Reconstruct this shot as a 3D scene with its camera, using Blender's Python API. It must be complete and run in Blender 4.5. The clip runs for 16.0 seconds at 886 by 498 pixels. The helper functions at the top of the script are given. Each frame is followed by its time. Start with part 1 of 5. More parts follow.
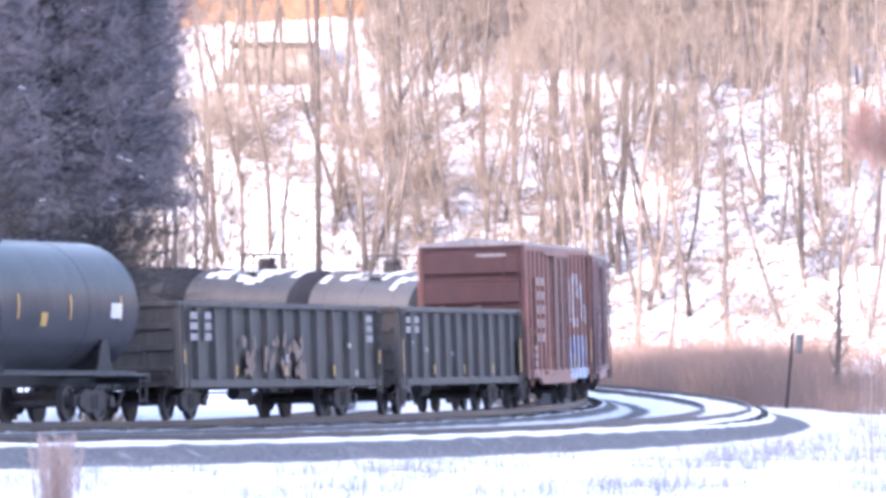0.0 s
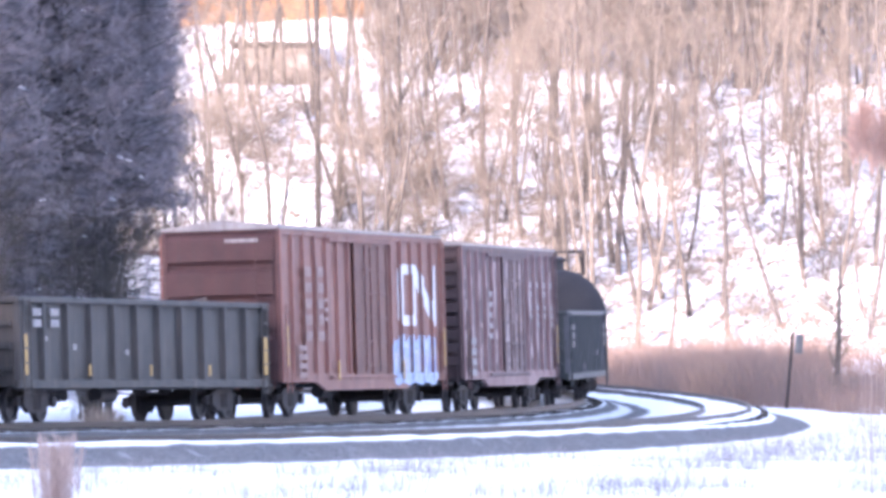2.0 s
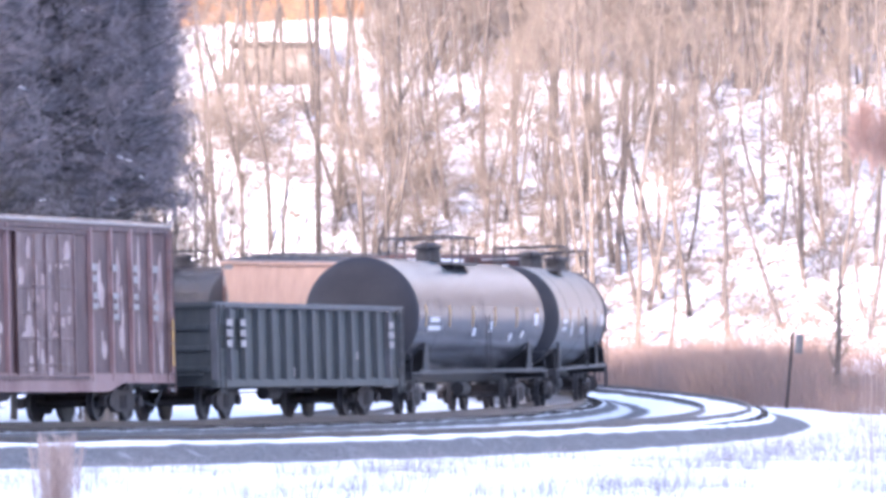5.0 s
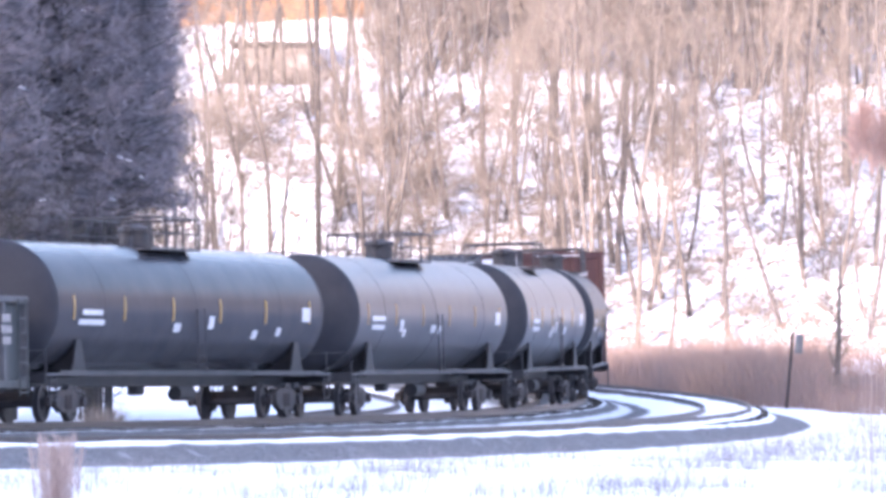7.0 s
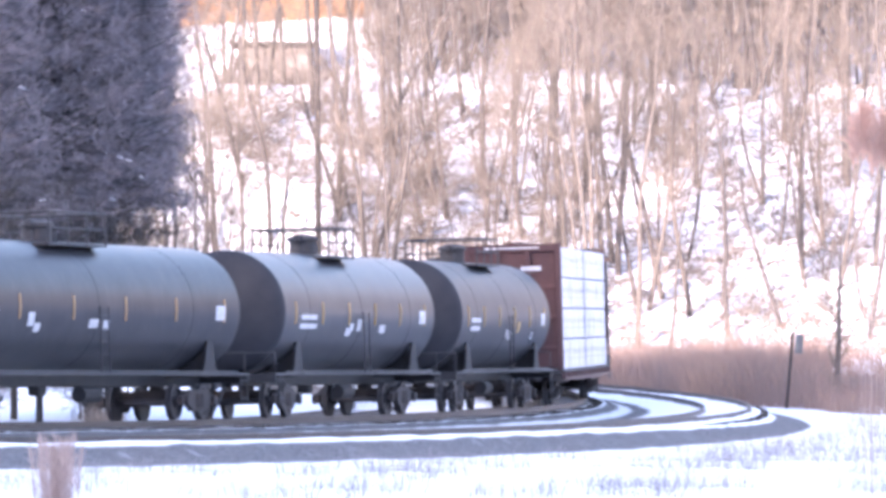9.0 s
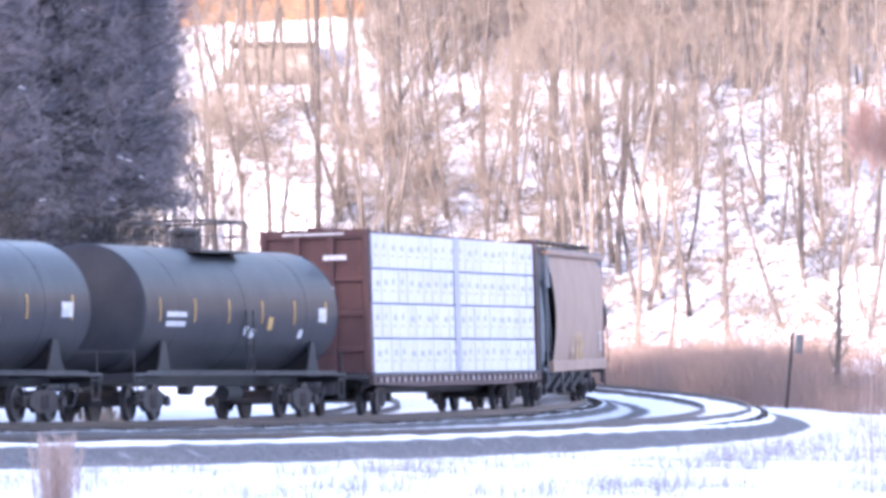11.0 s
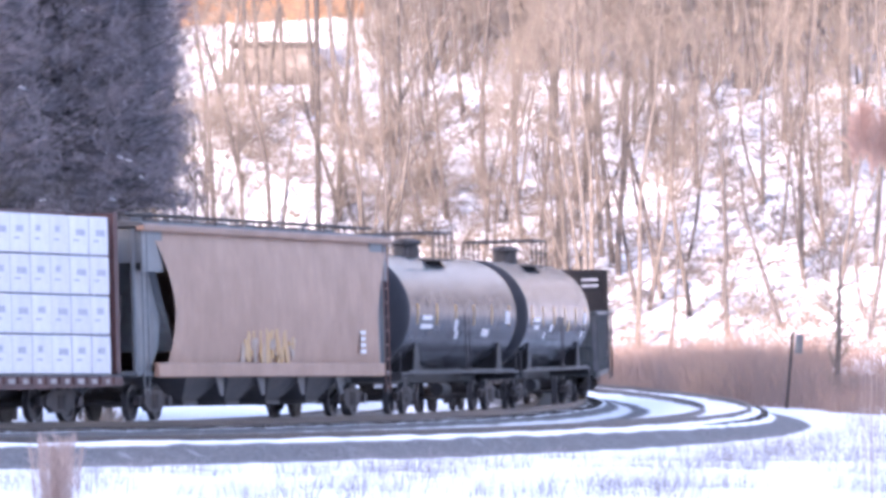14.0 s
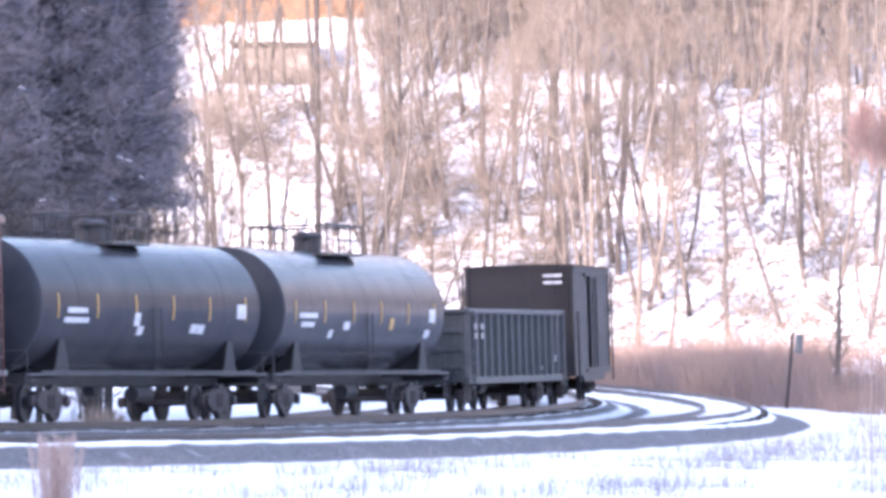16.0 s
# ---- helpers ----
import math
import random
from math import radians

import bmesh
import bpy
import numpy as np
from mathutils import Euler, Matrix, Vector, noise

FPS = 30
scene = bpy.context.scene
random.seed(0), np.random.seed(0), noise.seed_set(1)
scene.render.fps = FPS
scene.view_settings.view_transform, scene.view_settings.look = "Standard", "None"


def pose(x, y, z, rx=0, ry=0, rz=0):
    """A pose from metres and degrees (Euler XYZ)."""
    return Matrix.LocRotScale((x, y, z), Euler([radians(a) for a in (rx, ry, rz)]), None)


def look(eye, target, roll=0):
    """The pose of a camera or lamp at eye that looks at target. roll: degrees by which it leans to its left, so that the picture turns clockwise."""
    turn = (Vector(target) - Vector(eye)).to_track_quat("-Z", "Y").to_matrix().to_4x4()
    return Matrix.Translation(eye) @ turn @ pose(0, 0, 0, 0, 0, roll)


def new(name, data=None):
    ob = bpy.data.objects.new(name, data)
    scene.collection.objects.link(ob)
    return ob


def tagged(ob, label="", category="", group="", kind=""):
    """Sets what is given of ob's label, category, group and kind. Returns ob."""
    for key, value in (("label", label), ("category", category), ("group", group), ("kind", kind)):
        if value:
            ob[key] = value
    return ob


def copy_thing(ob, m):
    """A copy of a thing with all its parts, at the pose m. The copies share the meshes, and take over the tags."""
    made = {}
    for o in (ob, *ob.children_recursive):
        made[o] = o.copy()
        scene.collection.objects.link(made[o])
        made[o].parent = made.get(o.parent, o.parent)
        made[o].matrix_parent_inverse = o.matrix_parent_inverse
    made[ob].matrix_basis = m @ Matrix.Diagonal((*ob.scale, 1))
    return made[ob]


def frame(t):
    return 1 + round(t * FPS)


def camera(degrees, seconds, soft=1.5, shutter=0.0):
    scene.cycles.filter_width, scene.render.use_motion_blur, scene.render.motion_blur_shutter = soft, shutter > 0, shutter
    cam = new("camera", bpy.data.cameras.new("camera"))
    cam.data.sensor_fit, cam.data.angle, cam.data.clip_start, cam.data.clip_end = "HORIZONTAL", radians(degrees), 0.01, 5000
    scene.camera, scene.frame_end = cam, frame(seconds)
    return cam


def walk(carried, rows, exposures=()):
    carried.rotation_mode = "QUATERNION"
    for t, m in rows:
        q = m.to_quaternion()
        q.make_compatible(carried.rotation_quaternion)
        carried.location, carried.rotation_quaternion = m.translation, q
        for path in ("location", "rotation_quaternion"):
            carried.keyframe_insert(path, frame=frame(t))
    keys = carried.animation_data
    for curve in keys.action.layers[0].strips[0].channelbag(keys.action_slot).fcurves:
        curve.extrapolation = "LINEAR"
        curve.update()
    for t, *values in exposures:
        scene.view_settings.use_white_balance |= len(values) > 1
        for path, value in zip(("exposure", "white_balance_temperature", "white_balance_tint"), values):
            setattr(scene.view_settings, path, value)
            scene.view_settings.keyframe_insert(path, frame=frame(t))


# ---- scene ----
# A telephoto camera on a stand looks along a snowy railway curve, shaded by an added ridge out of view.
cam = camera(6.892, 16.0, soft=3.7)
EYE = Vector((0, 0, 2.07))
walk(cam, [(0, look(EYE, (0, 130.2, 2.07 + 1.5))), (16, look(EYE, (0, 130.2, 2.07 + 1.5)))],
     exposures=[(0, 2.91, 6350, 28), (9, 2.88, 6350, 28), (11.4, 2.87, 6300, 29), (12.3, 2.74, 6300, 30), (13.2, 2.65, 6350, 30), (14.6, 2.77, 6350, 29), (16, 2.82, 6350, 28)])

# ---- light ----
SUN_ELEV, SUN_AZ = 15.0, 205.0        # degrees; the sun stands low behind the camera, a little to its left
world = bpy.data.worlds.new("world")
scene.world = world
world.use_nodes = True
wn = world.node_tree
sky = wn.nodes.new("ShaderNodeTexSky")
sky.sky_type, sky.sun_disc = "NISHITA", False
sky.sun_elevation, sky.sun_rotation = radians(SUN_ELEV), radians(SUN_AZ)
sky.dust_density, sky.ozone_density = 1.6, 1.0
wn.links.new(sky.outputs[0], wn.nodes["Background"].inputs[0])
wn.nodes["Background"].inputs[1].default_value = 0.15
sun = new("sun", bpy.data.lights.new("sun", "SUN"))
sun.data.energy, sun.data.angle, sun.data.color = 3.0, radians(0.5), (1.0, 0.86, 0.72)
az = radians(SUN_AZ)
TO_SUN = Vector((math.sin(az) * math.cos(radians(SUN_ELEV)), math.cos(az) * math.cos(radians(SUN_ELEV)), math.sin(radians(SUN_ELEV))))
sun.matrix_world = look(TO_SUN * 50 + Vector((0, 0, 60)), (0, 0, 60))


# ---- materials ----
def ramp(nt, fac, stops):
    r = nt.nodes.new("ShaderNodeValToRGB")
    els = r.color_ramp.elements
    while len(els) < len(stops):
        els.new(0.5)
    for e, (p, c) in zip(els, stops):
        e.position, e.color = p, (*c, 1)
    nt.links.new(fac, r.inputs[0])
    return r.outputs[0]


def noise_of(nt, coord, scale, detail=4, rough=0.6):
    n = nt.nodes.new("ShaderNodeTexNoise")
    n.inputs["Scale"].default_value, n.inputs["Detail"].default_value, n.inputs["Roughness"].default_value = scale, detail, rough
    if coord is not None:
        nt.links.new(coord, n.inputs["Vector"])
    return n.outputs["Fac"]


def stretched(nt, coord, sx, sy, sz):
    m = nt.nodes.new("ShaderNodeMapping")
    m.inputs["Scale"].default_value = (sx, sy, sz)
    nt.links.new(coord, m.inputs["Vector"])
    return m.outputs[0]


def mixed(nt, fac, a, b, mode="MIX"):
    m = nt.nodes.new("ShaderNodeMix")
    m.data_type, m.blend_type = "RGBA", mode
    for v, s in ((fac, m.inputs[0]), (a, m.inputs[6]), (b, m.inputs[7])):
        if isinstance(v, (int, float)):
            s.default_value = v
        elif isinstance(v, tuple):
            s.default_value = (*v, 1)
        else:
            nt.links.new(v, s)
    return m.outputs[2]


def surface(name, base, second, scale=3.0, rough=0.7, metal=0.0, streak=None, streak_amount=0.5, fine=40.0, bump=0.1, lo=0.35, hi=0.7, vary=0.0, gloss=0.5):
    """Colour broken up at two scales, with optional vertical streaks of rust or dirt."""
    m = bpy.data.materials.new(name)
    m.use_nodes = True
    nt = m.node_tree
    b = nt.nodes["Principled BSDF"]
    co = nt.nodes.new("ShaderNodeTexCoord").outputs["Object"]
    big = noise_of(nt, co, scale)
    col = ramp(nt, big, [(lo, base), (hi, second)])
    small = noise_of(nt, co, fine, 3)
    col = mixed(nt, 0.5, col, ramp(nt, small, [(0.3, (0.72, 0.72, 0.72)), (0.7, (1, 1, 1))]), "MULTIPLY")
    if streak:
        st = noise_of(nt, stretched(nt, co, 3.2, 3.2, 0.22), 2.0, 5, 0.7)
        f = ramp(nt, st, [(0.48, (0, 0, 0)), (0.68, (streak_amount,) * 3)])
        col = mixed(nt, f, col, streak)
    if vary:
        oi = nt.nodes.new("ShaderNodeObjectInfo").outputs["Random"]
        col = mixed(nt, 1.0, col, ramp(nt, oi, [(0, (1 - vary,) * 3), (1, (1, 1, 1))]), "MULTIPLY")
    nt.links.new(col, b.inputs["Base Color"])
    b.inputs["Roughness"].default_value, b.inputs["Metallic"].default_value = rough, metal
    b.inputs["Specular IOR Level"].default_value = gloss
    if bump:
        bn = nt.nodes.new("ShaderNodeBump")
        bn.inputs["Strength"].default_value, bn.inputs["Distance"].default_value = bump, 0.02
        nt.links.new(small, bn.inputs["Height"])
        nt.links.new(bn.outputs[0], b.inputs["Normal"])
    return m


RED = surface("weathered_red_paint", (0.188, 0.064, 0.046), (0.258, 0.104, 0.076), 1.2, 0.6, streak=(0.09, 0.05, 0.045), streak_amount=0.6)
# posts and sill: faded paint, with the light they catch painted in
MAROON = surface("faded_lit_maroon_paint", (0.18, 0.086, 0.082), (0.27, 0.157, 0.148), 0.9, 0.65, streak=(0.28, 0.20, 0.19), streak_amount=0.4)
MAROON_DARK = surface("dark_maroon_paint", (0.065, 0.028, 0.03), (0.11, 0.055, 0.055), 1.6, 0.65, streak=(0.18, 0.11, 0.105), streak_amount=0.35)
MAROON_DOOR = surface("patched_maroon_paint", (0.075, 0.034, 0.034), (0.17, 0.098, 0.094), 1.1, 0.65, streak=(0.30, 0.22, 0.20), streak_amount=0.5)
# ends of the red boxcar, darker than its sides
END_RED = surface("dark_red_boxcar_end", (0.06, 0.022, 0.0225), (0.084, 0.033, 0.032), 1.5, 0.7, streak=(0.05, 0.03, 0.03))
ROOF_GREY = surface("galvanised_roof", (0.22, 0.21, 0.22), (0.32, 0.30, 0.30), 1.5, 0.5, 0.3, streak=(0.15, 0.09, 0.07))
GONDOLA = surface("sooty_grey_paint", (0.032, 0.028, 0.027), (0.052, 0.046, 0.043), 1.3, 0.7, streak=(0.10, 0.075, 0.06), streak_amount=0.5)
GONDOLA_GREEN = surface("sooty_green_paint", (0.022, 0.027, 0.03), (0.036, 0.041, 0.044), 1.3, 0.65, streak=(0.07, 0.07, 0.065), streak_amount=0.4)
TANK = surface("black_tank_paint", (0.034, 0.034, 0.040), (0.050, 0.049, 0.054), 0.8, 0.32, streak=(0.065, 0.061, 0.06), streak_amount=0.4, bump=0.012, gloss=0.05)
# tank heads: the shade on their end faces is put into the colour
TANK_HEAD = surface("shaded_tank_head", (0.026, 0.027, 0.034), (0.040, 0.041, 0.048), 1.0, 0.7, bump=0.03, gloss=0.2)
# steel below the tanks, darkened to stand for the shadow under them
UNDER_SHADE = surface("shaded_underframe", (0.014, 0.013, 0.016), (0.024, 0.021, 0.023), 3.0, 0.8)
DARK = surface("grimy_steel", (0.03, 0.028, 0.033), (0.056, 0.05, 0.052), 3.0, 0.75)
TRUCK = surface("rusty_truck_steel", (0.032, 0.026, 0.029), (0.062, 0.047, 0.043), 4.0, 0.85)
WHEEL = surface("worn_wheel_steel", (0.028, 0.025, 0.029), (0.052, 0.043, 0.044), 5.0, 0.7, 0.0)
TANK_GLOSS = surface("glossy_black_tank_paint", (0.039, 0.039, 0.046), (0.056, 0.054, 0.060), 0.8, 0.22, streak=(0.06, 0.056, 0.055), streak_amount=0.3, bump=0.008, gloss=0.018)
DIRTY = surface("faded_lettering_paint", (0.20, 0.17, 0.165), (0.36, 0.32, 0.31), 5.0, 0.7)
SILL = surface("dusty_steel_sill", (0.05, 0.05, 0.055), (0.085, 0.08, 0.085), 3.0, 0.7)
PEEL = surface("peeling_pink_primer", (0.24, 0.14, 0.13), (0.42, 0.31, 0.295), 1.6, 0.7, streak=(0.42, 0.34, 0.32), streak_amount=0.7)
VIOLET = surface("violet_spray_paint", (0.26, 0.24, 0.40), (0.36, 0.33, 0.48), 5.0, 0.6)
DOOR = surface("brown_red_door_paint", (0.125, 0.044, 0.033), (0.18, 0.07, 0.05), 1.5, 0.65, streak=(0.06, 0.035, 0.03), streak_amount=0.6)
TANK_DULL = surface("dull_black_tank_paint", (0.024, 0.024, 0.029), (0.037, 0.036, 0.040), 0.8, 0.4, streak=(0.05, 0.047, 0.047), streak_amount=0.4, bump=0.015, gloss=0.05)
SPRAY_GREY = surface("faded_tan_spray", (0.30, 0.225, 0.18), (0.38, 0.29, 0.235), 3.0, 0.8)
CHALK = surface("chalky_pink_lettering", (0.22, 0.125, 0.105), (0.33, 0.22, 0.195), 5.0, 0.7)
WHITE = surface("dirty_white_paint", (0.42, 0.40, 0.41), (0.62, 0.60, 0.61), 6.0, 0.6)
EMBLEM = surface("white_emblem_paint", (0.56, 0.53, 0.54), (0.74, 0.72, 0.72), 4.0, 0.6)
YELLOW = surface("reflective_yellow", (0.36, 0.19, 0.03), (0.48, 0.27, 0.05), 6.0, 0.5)
ORANGE = surface("orange_spray_paint", (0.36, 0.19, 0.07), (0.42, 0.26, 0.11), 4.0, 0.6)
BLUE = surface("pale_blue_spray_paint", (0.24, 0.31, 0.47), (0.44, 0.5, 0.62), 5.0, 0.6, fine=25)
TAN = surface("weathered_tan_paint", (0.25, 0.143, 0.096), (0.335, 0.202, 0.144), 0.9, 0.65, streak=(0.20, 0.12, 0.09), streak_amount=0.45)
HOPPER_END = surface("dull_grey_hopper_end", (0.10, 0.11, 0.12), (0.15, 0.16, 0.165), 1.5, 0.65, streak=(0.08, 0.05, 0.04))
WRAP = surface("white_lumber_wrap", (0.44, 0.45, 0.49), (0.54, 0.545, 0.585), 2.0, 0.45, fine=14, bump=0.5, vary=0.12)
WRAP_MARK = surface("grey_wrap_print", (0.22, 0.235, 0.29), (0.31, 0.32, 0.37), 4.0, 0.5)
BROWN_BOX = surface("dark_brown_paint", (0.011, 0.0088, 0.0105), (0.018, 0.0145, 0.0165), 1.2, 0.75, streak=(0.025, 0.021, 0.023), streak_amount=0.3)
SCRAP = surface("rusty_scrap", (0.07, 0.045, 0.035), (0.14, 0.095, 0.075), 5.0, 0.85, bump=0.5)
RAIL = surface("rail_steel", (0.035, 0.028, 0.028), (0.06, 0.05, 0.048), 4.0, 0.5, 0.5)
TIE = surface("creosoted_tie", (0.03, 0.025, 0.022), (0.06, 0.05, 0.045), 5.0, 0.9)
BARK = surface("grey_brown_bark", (0.090, 0.078, 0.072), (0.155, 0.134, 0.122), 2.2, 0.9, fine=18, vary=0.35)
BARK_DARK = surface("dark_bark", (0.035, 0.033, 0.033), (0.07, 0.062, 0.058), 2.2, 0.9, fine=18, vary=0.2)
BARK_SLATE = surface("slate_brown_bark", (0.064, 0.056, 0.055), (0.11, 0.096, 0.092), 2.2, 0.9, fine=18, vary=0.2)
TWIG = surface("reddish_twigs", (0.168, 0.140, 0.117), (0.245, 0.206, 0.177), 1.5, 0.9, bump=0, vary=0.3)
REED = surface("dry_reed", (0.44, 0.325, 0.275), (0.55, 0.42, 0.36), 3.0, 0.9, bump=0)
# broad noise from mauve to orange paints shaded and sunlit brush
BRUSH = surface("dry_brush", (0.20, 0.155, 0.145), (0.37, 0.25, 0.19), 0.09, 0.95, bump=0)
# reed heads in shade, with a lit look put into the pale orange
REED_ORANGE = surface("lit_orange_reed_head", (0.70, 0.43, 0.31), (0.78, 0.50, 0.37), 3.0, 0.9, bump=0)
NEEDLE = surface("grey_conifer_needles", (0.195, 0.18, 0.205), (0.235, 0.218, 0.245), 0.5, 0.9, bump=0, vary=0.1)
POST = surface("grey_post_wood", (0.03, 0.026, 0.025), (0.055, 0.047, 0.044), 4.0, 0.9)


def snow_material(name, litter=(0.2, 0.13, 0.09), amount=0.5, far=False):
    m = bpy.data.materials.new(name)
    m.use_nodes = True
    nt = m.node_tree
    b = nt.nodes["Principled BSDF"]
    co = nt.nodes.new("ShaderNodeTexCoord").outputs["Object"]
    n1 = noise_of(nt, co, 0.7, 7, 0.75)
    # the darker bluish tone paints shadow between mounds of snow
    col = ramp(nt, n1, [(0.34, (0.58, 0.595, 0.66)), (0.60, (0.78, 0.785, 0.815))])
    patches = noise_of(nt, co, 0.9 if far else 1.6, 7, 0.75)
    f = ramp(nt, patches, [(0.52, (0, 0, 0)), (0.68, (amount,) * 3)])
    col = mixed(nt, f, col, litter)
    nt.links.new(col, b.inputs["Base Color"])
    b.inputs["Roughness"].default_value = 0.75
    bn = nt.nodes.new("ShaderNodeBump")
    bn.inputs["Strength"].default_value, bn.inputs["Distance"].default_value = 0.6, 0.15
    nt.links.new(noise_of(nt, co, 2.5, 5), bn.inputs["Height"])
    nt.links.new(bn.outputs[0], b.inputs["Normal"])
    return m


# its grey patches stand for weeds and for shadows on the snow
SNOW = snow_material("trackside_snow", (0.36, 0.34, 0.36), 0.42)
SNOW_LITTER = snow_material("snow_over_leaf_litter", (0.36, 0.265, 0.2), 0.5, True)
SNOW_ON = surface("fallen_snow", (0.8, 0.81, 0.84), (0.88, 0.88, 0.9), 3.0, 0.75)
WEED = surface("frosted_weed", (0.24, 0.22, 0.225), (0.36, 0.33, 0.33), 1.0, 0.9, bump=0)
# ends of the maroon boxcar, near black
END_BLACK = surface("dark_boxcar_end", (0.03, 0.016, 0.018), (0.05, 0.026, 0.028), 1.5, 0.7)
RUST = surface("rust_pink_spray_paint", (0.10, 0.06, 0.045), (0.19, 0.12, 0.09), 4.0, 0.7)
BULKHEAD = surface("dark_red_bulkhead_paint", (0.06, 0.021, 0.021), (0.085, 0.032, 0.03), 1.5, 0.7, streak=(0.04, 0.02, 0.02))
GRASS = surface("orange_dry_grass", (0.33, 0.19, 0.115), (0.42, 0.26, 0.165), 0.4, 0.95, bump=0)
ROOF_DARK = surface("dark_eave_boards", (0.05, 0.045, 0.045), (0.09, 0.08, 0.075), 3.0, 0.8)
SIDING = surface("grey_board_siding", (0.16, 0.14, 0.13), (0.22, 0.19, 0.175), 1.0, 0.8)
SIDING_BLUE = surface("blue_grey_siding", (0.10, 0.11, 0.14), (0.14, 0.15, 0.19), 1.0, 0.8)
PANE = surface("window_pane", (0.02, 0.02, 0.025), (0.03, 0.03, 0.035), 1.0, 0.08, bump=0)


# ---- building helpers ----
class Build:
    """Vertices and faces gathered piece by piece into one mesh."""

    def __init__(self):
        self.v, self.f, self.i, self.cuts = [], [], [], []

    def add(self, verts, faces, mi=0):
        n = len(self.v)
        self.cuts.append((n, len(self.f)))
        self.v.extend(tuple(p) for p in verts)
        for f in faces:
            self.f.append(tuple(n + k for k in f))
            self.i.append(mi)
        return self

    def box(self, c, s, m=None, mi=0, bevel=0.0):
        x, y, z = s[0] / 2, s[1] / 2, s[2] / 2
        if bevel:
            e = min(bevel, x * 0.9, y * 0.9, z * 0.9)
            prof = [(-x + e, -y), (x - e, -y), (x, -y + e), (x, y - e), (x - e, y), (-x + e, y), (-x, y - e), (-x, -y + e)]
            rings = [[(px * (x - e) / x, py * (y - e) / y, -z) for px, py in prof], [(px, py, -z + e) for px, py in prof],
                     [(px, py, z - e) for px, py in prof], [(px * (x - e) / x, py * (y - e) / y, z) for px, py in prof]]
            vs = [Vector(p) for r in rings for p in r]
            fs = [tuple(range(7, -1, -1)), tuple(range(24, 32))]
            for r in range(3):
                for k in range(8):
                    j = (k + 1) % 8
                    fs.append((r * 8 + k, r * 8 + j, r * 8 + 8 + j, r * 8 + 8 + k))
        else:
            vs = [Vector((a, b, d)) for a in (-x, x) for b in (-y, y) for d in (-z, z)]
            fs = [(0, 1, 3, 2), (4, 6, 7, 5), (0, 4, 5, 1), (2, 3, 7, 6), (0, 2, 6, 4), (1, 5, 7, 3)]
        if m is not None:
            vs = [m @ p for p in vs]
        return self.add([p + Vector(c) for p in vs], fs, mi)

    def rod(self, p0, p1, r0, r1=None, n=8, mi=0, caps=True):
        p0, p1 = Vector(p0), Vector(p1)
        r1 = r0 if r1 is None else r1
        d = p1 - p0
        a = d.orthogonal().normalized()
        b = d.normalized().cross(a)
        vs = []
        for p, r in ((p0, r0), (p1, r1)):
            for k in range(n):
                t = 2 * math.pi * k / n
                vs.append(p + (a * math.cos(t) + b * math.sin(t)) * r)
        fs = [(k, (k + 1) % n, n + (k + 1) % n, n + k) for k in range(n)]
        if caps:
            fs += [tuple(range(n - 1, -1, -1)), tuple(range(n, 2 * n))]
        return self.add(vs, fs, mi)

    def lathe(self, prof, n=40, axis="X", c=(0, 0, 0), mi=0):
        """prof: (along, radius) pairs, turned about an axis through c."""
        vs, fs = [], []
        for a, r in prof:
            for k in range(n):
                t = 2 * math.pi * k / n
                u, w = r * math.cos(t), r * math.sin(t)
                p = {"X": (a, u, w), "Y": (w, a, u), "Z": (u, w, a)}[axis]
                vs.append((p[0] + c[0], p[1] + c[1], p[2] + c[2]))
        for i in range(len(prof) - 1):
            for k in range(n):
                j = (k + 1) % n
                fs.append((i * n + k, i * n + j, (i + 1) * n + j, (i + 1) * n + k))
        fs += [tuple(range(n - 1, -1, -1)), tuple(range((len(prof) - 1) * n, len(prof) * n))]
        return self.add(vs, fs, mi)

    def extrude(self, prof, x0, x1, axis="X", mi=0):
        """A closed outline in the plane across the axis, drawn out from x0 to x1."""
        n = len(prof)
        put = {"X": lambda a, p: (a, p[0], p[1]), "Y": lambda a, p: (p[0], a, p[1]), "Z": lambda a, p: (p[0], p[1], a)}[axis]
        vs = [put(x0, p) for p in prof] + [put(x1, p) for p in prof]
        fs = [(k, (k + 1) % n, n + (k + 1) % n, n + k) for k in range(n)]
        fs += [tuple(range(n - 1, -1, -1)), tuple(range(n, 2 * n))]
        return self.add(vs, fs, mi)

    def pieces(self):
        """Each piece that was added, as a Build of its own."""
        out = []
        ends = self.cuts[1:] + [(len(self.v), len(self.f))]
        for (v0, f0), (v1, f1) in zip(self.cuts, ends):
            q = Build()
            q.add(self.v[v0:v1], [tuple(k - v0 for k in f) for f in self.f[f0:f1]])
            q.i = self.i[f0:f1]
            out.append(q)
        return out

    def mesh(self, name, mats, smooth=False):
        me = bpy.data.meshes.new(name)
        me.from_pydata(self.v, [], self.f)
        for m in mats if isinstance(mats, (list, tuple)) else [mats]:
            me.materials.append(m)
        me.polygons.foreach_set("material_index", self.i)
        if not smooth:
            bm = bmesh.new()
            bm.from_mesh(me)
            bmesh.ops.recalc_face_normals(bm, faces=bm.faces)
            bm.to_mesh(me)
            bm.free()
        else:
            me.polygons.foreach_set("use_smooth", [True] * len(me.polygons))
        return me


def part(name, b, mats, parent, label="", smooth=False, at=None):
    ob = new(name, b.mesh(name, mats, smooth))
    ob.parent = parent
    if at is not None:
        ob.matrix_basis = at
    return tagged(ob, label=label)


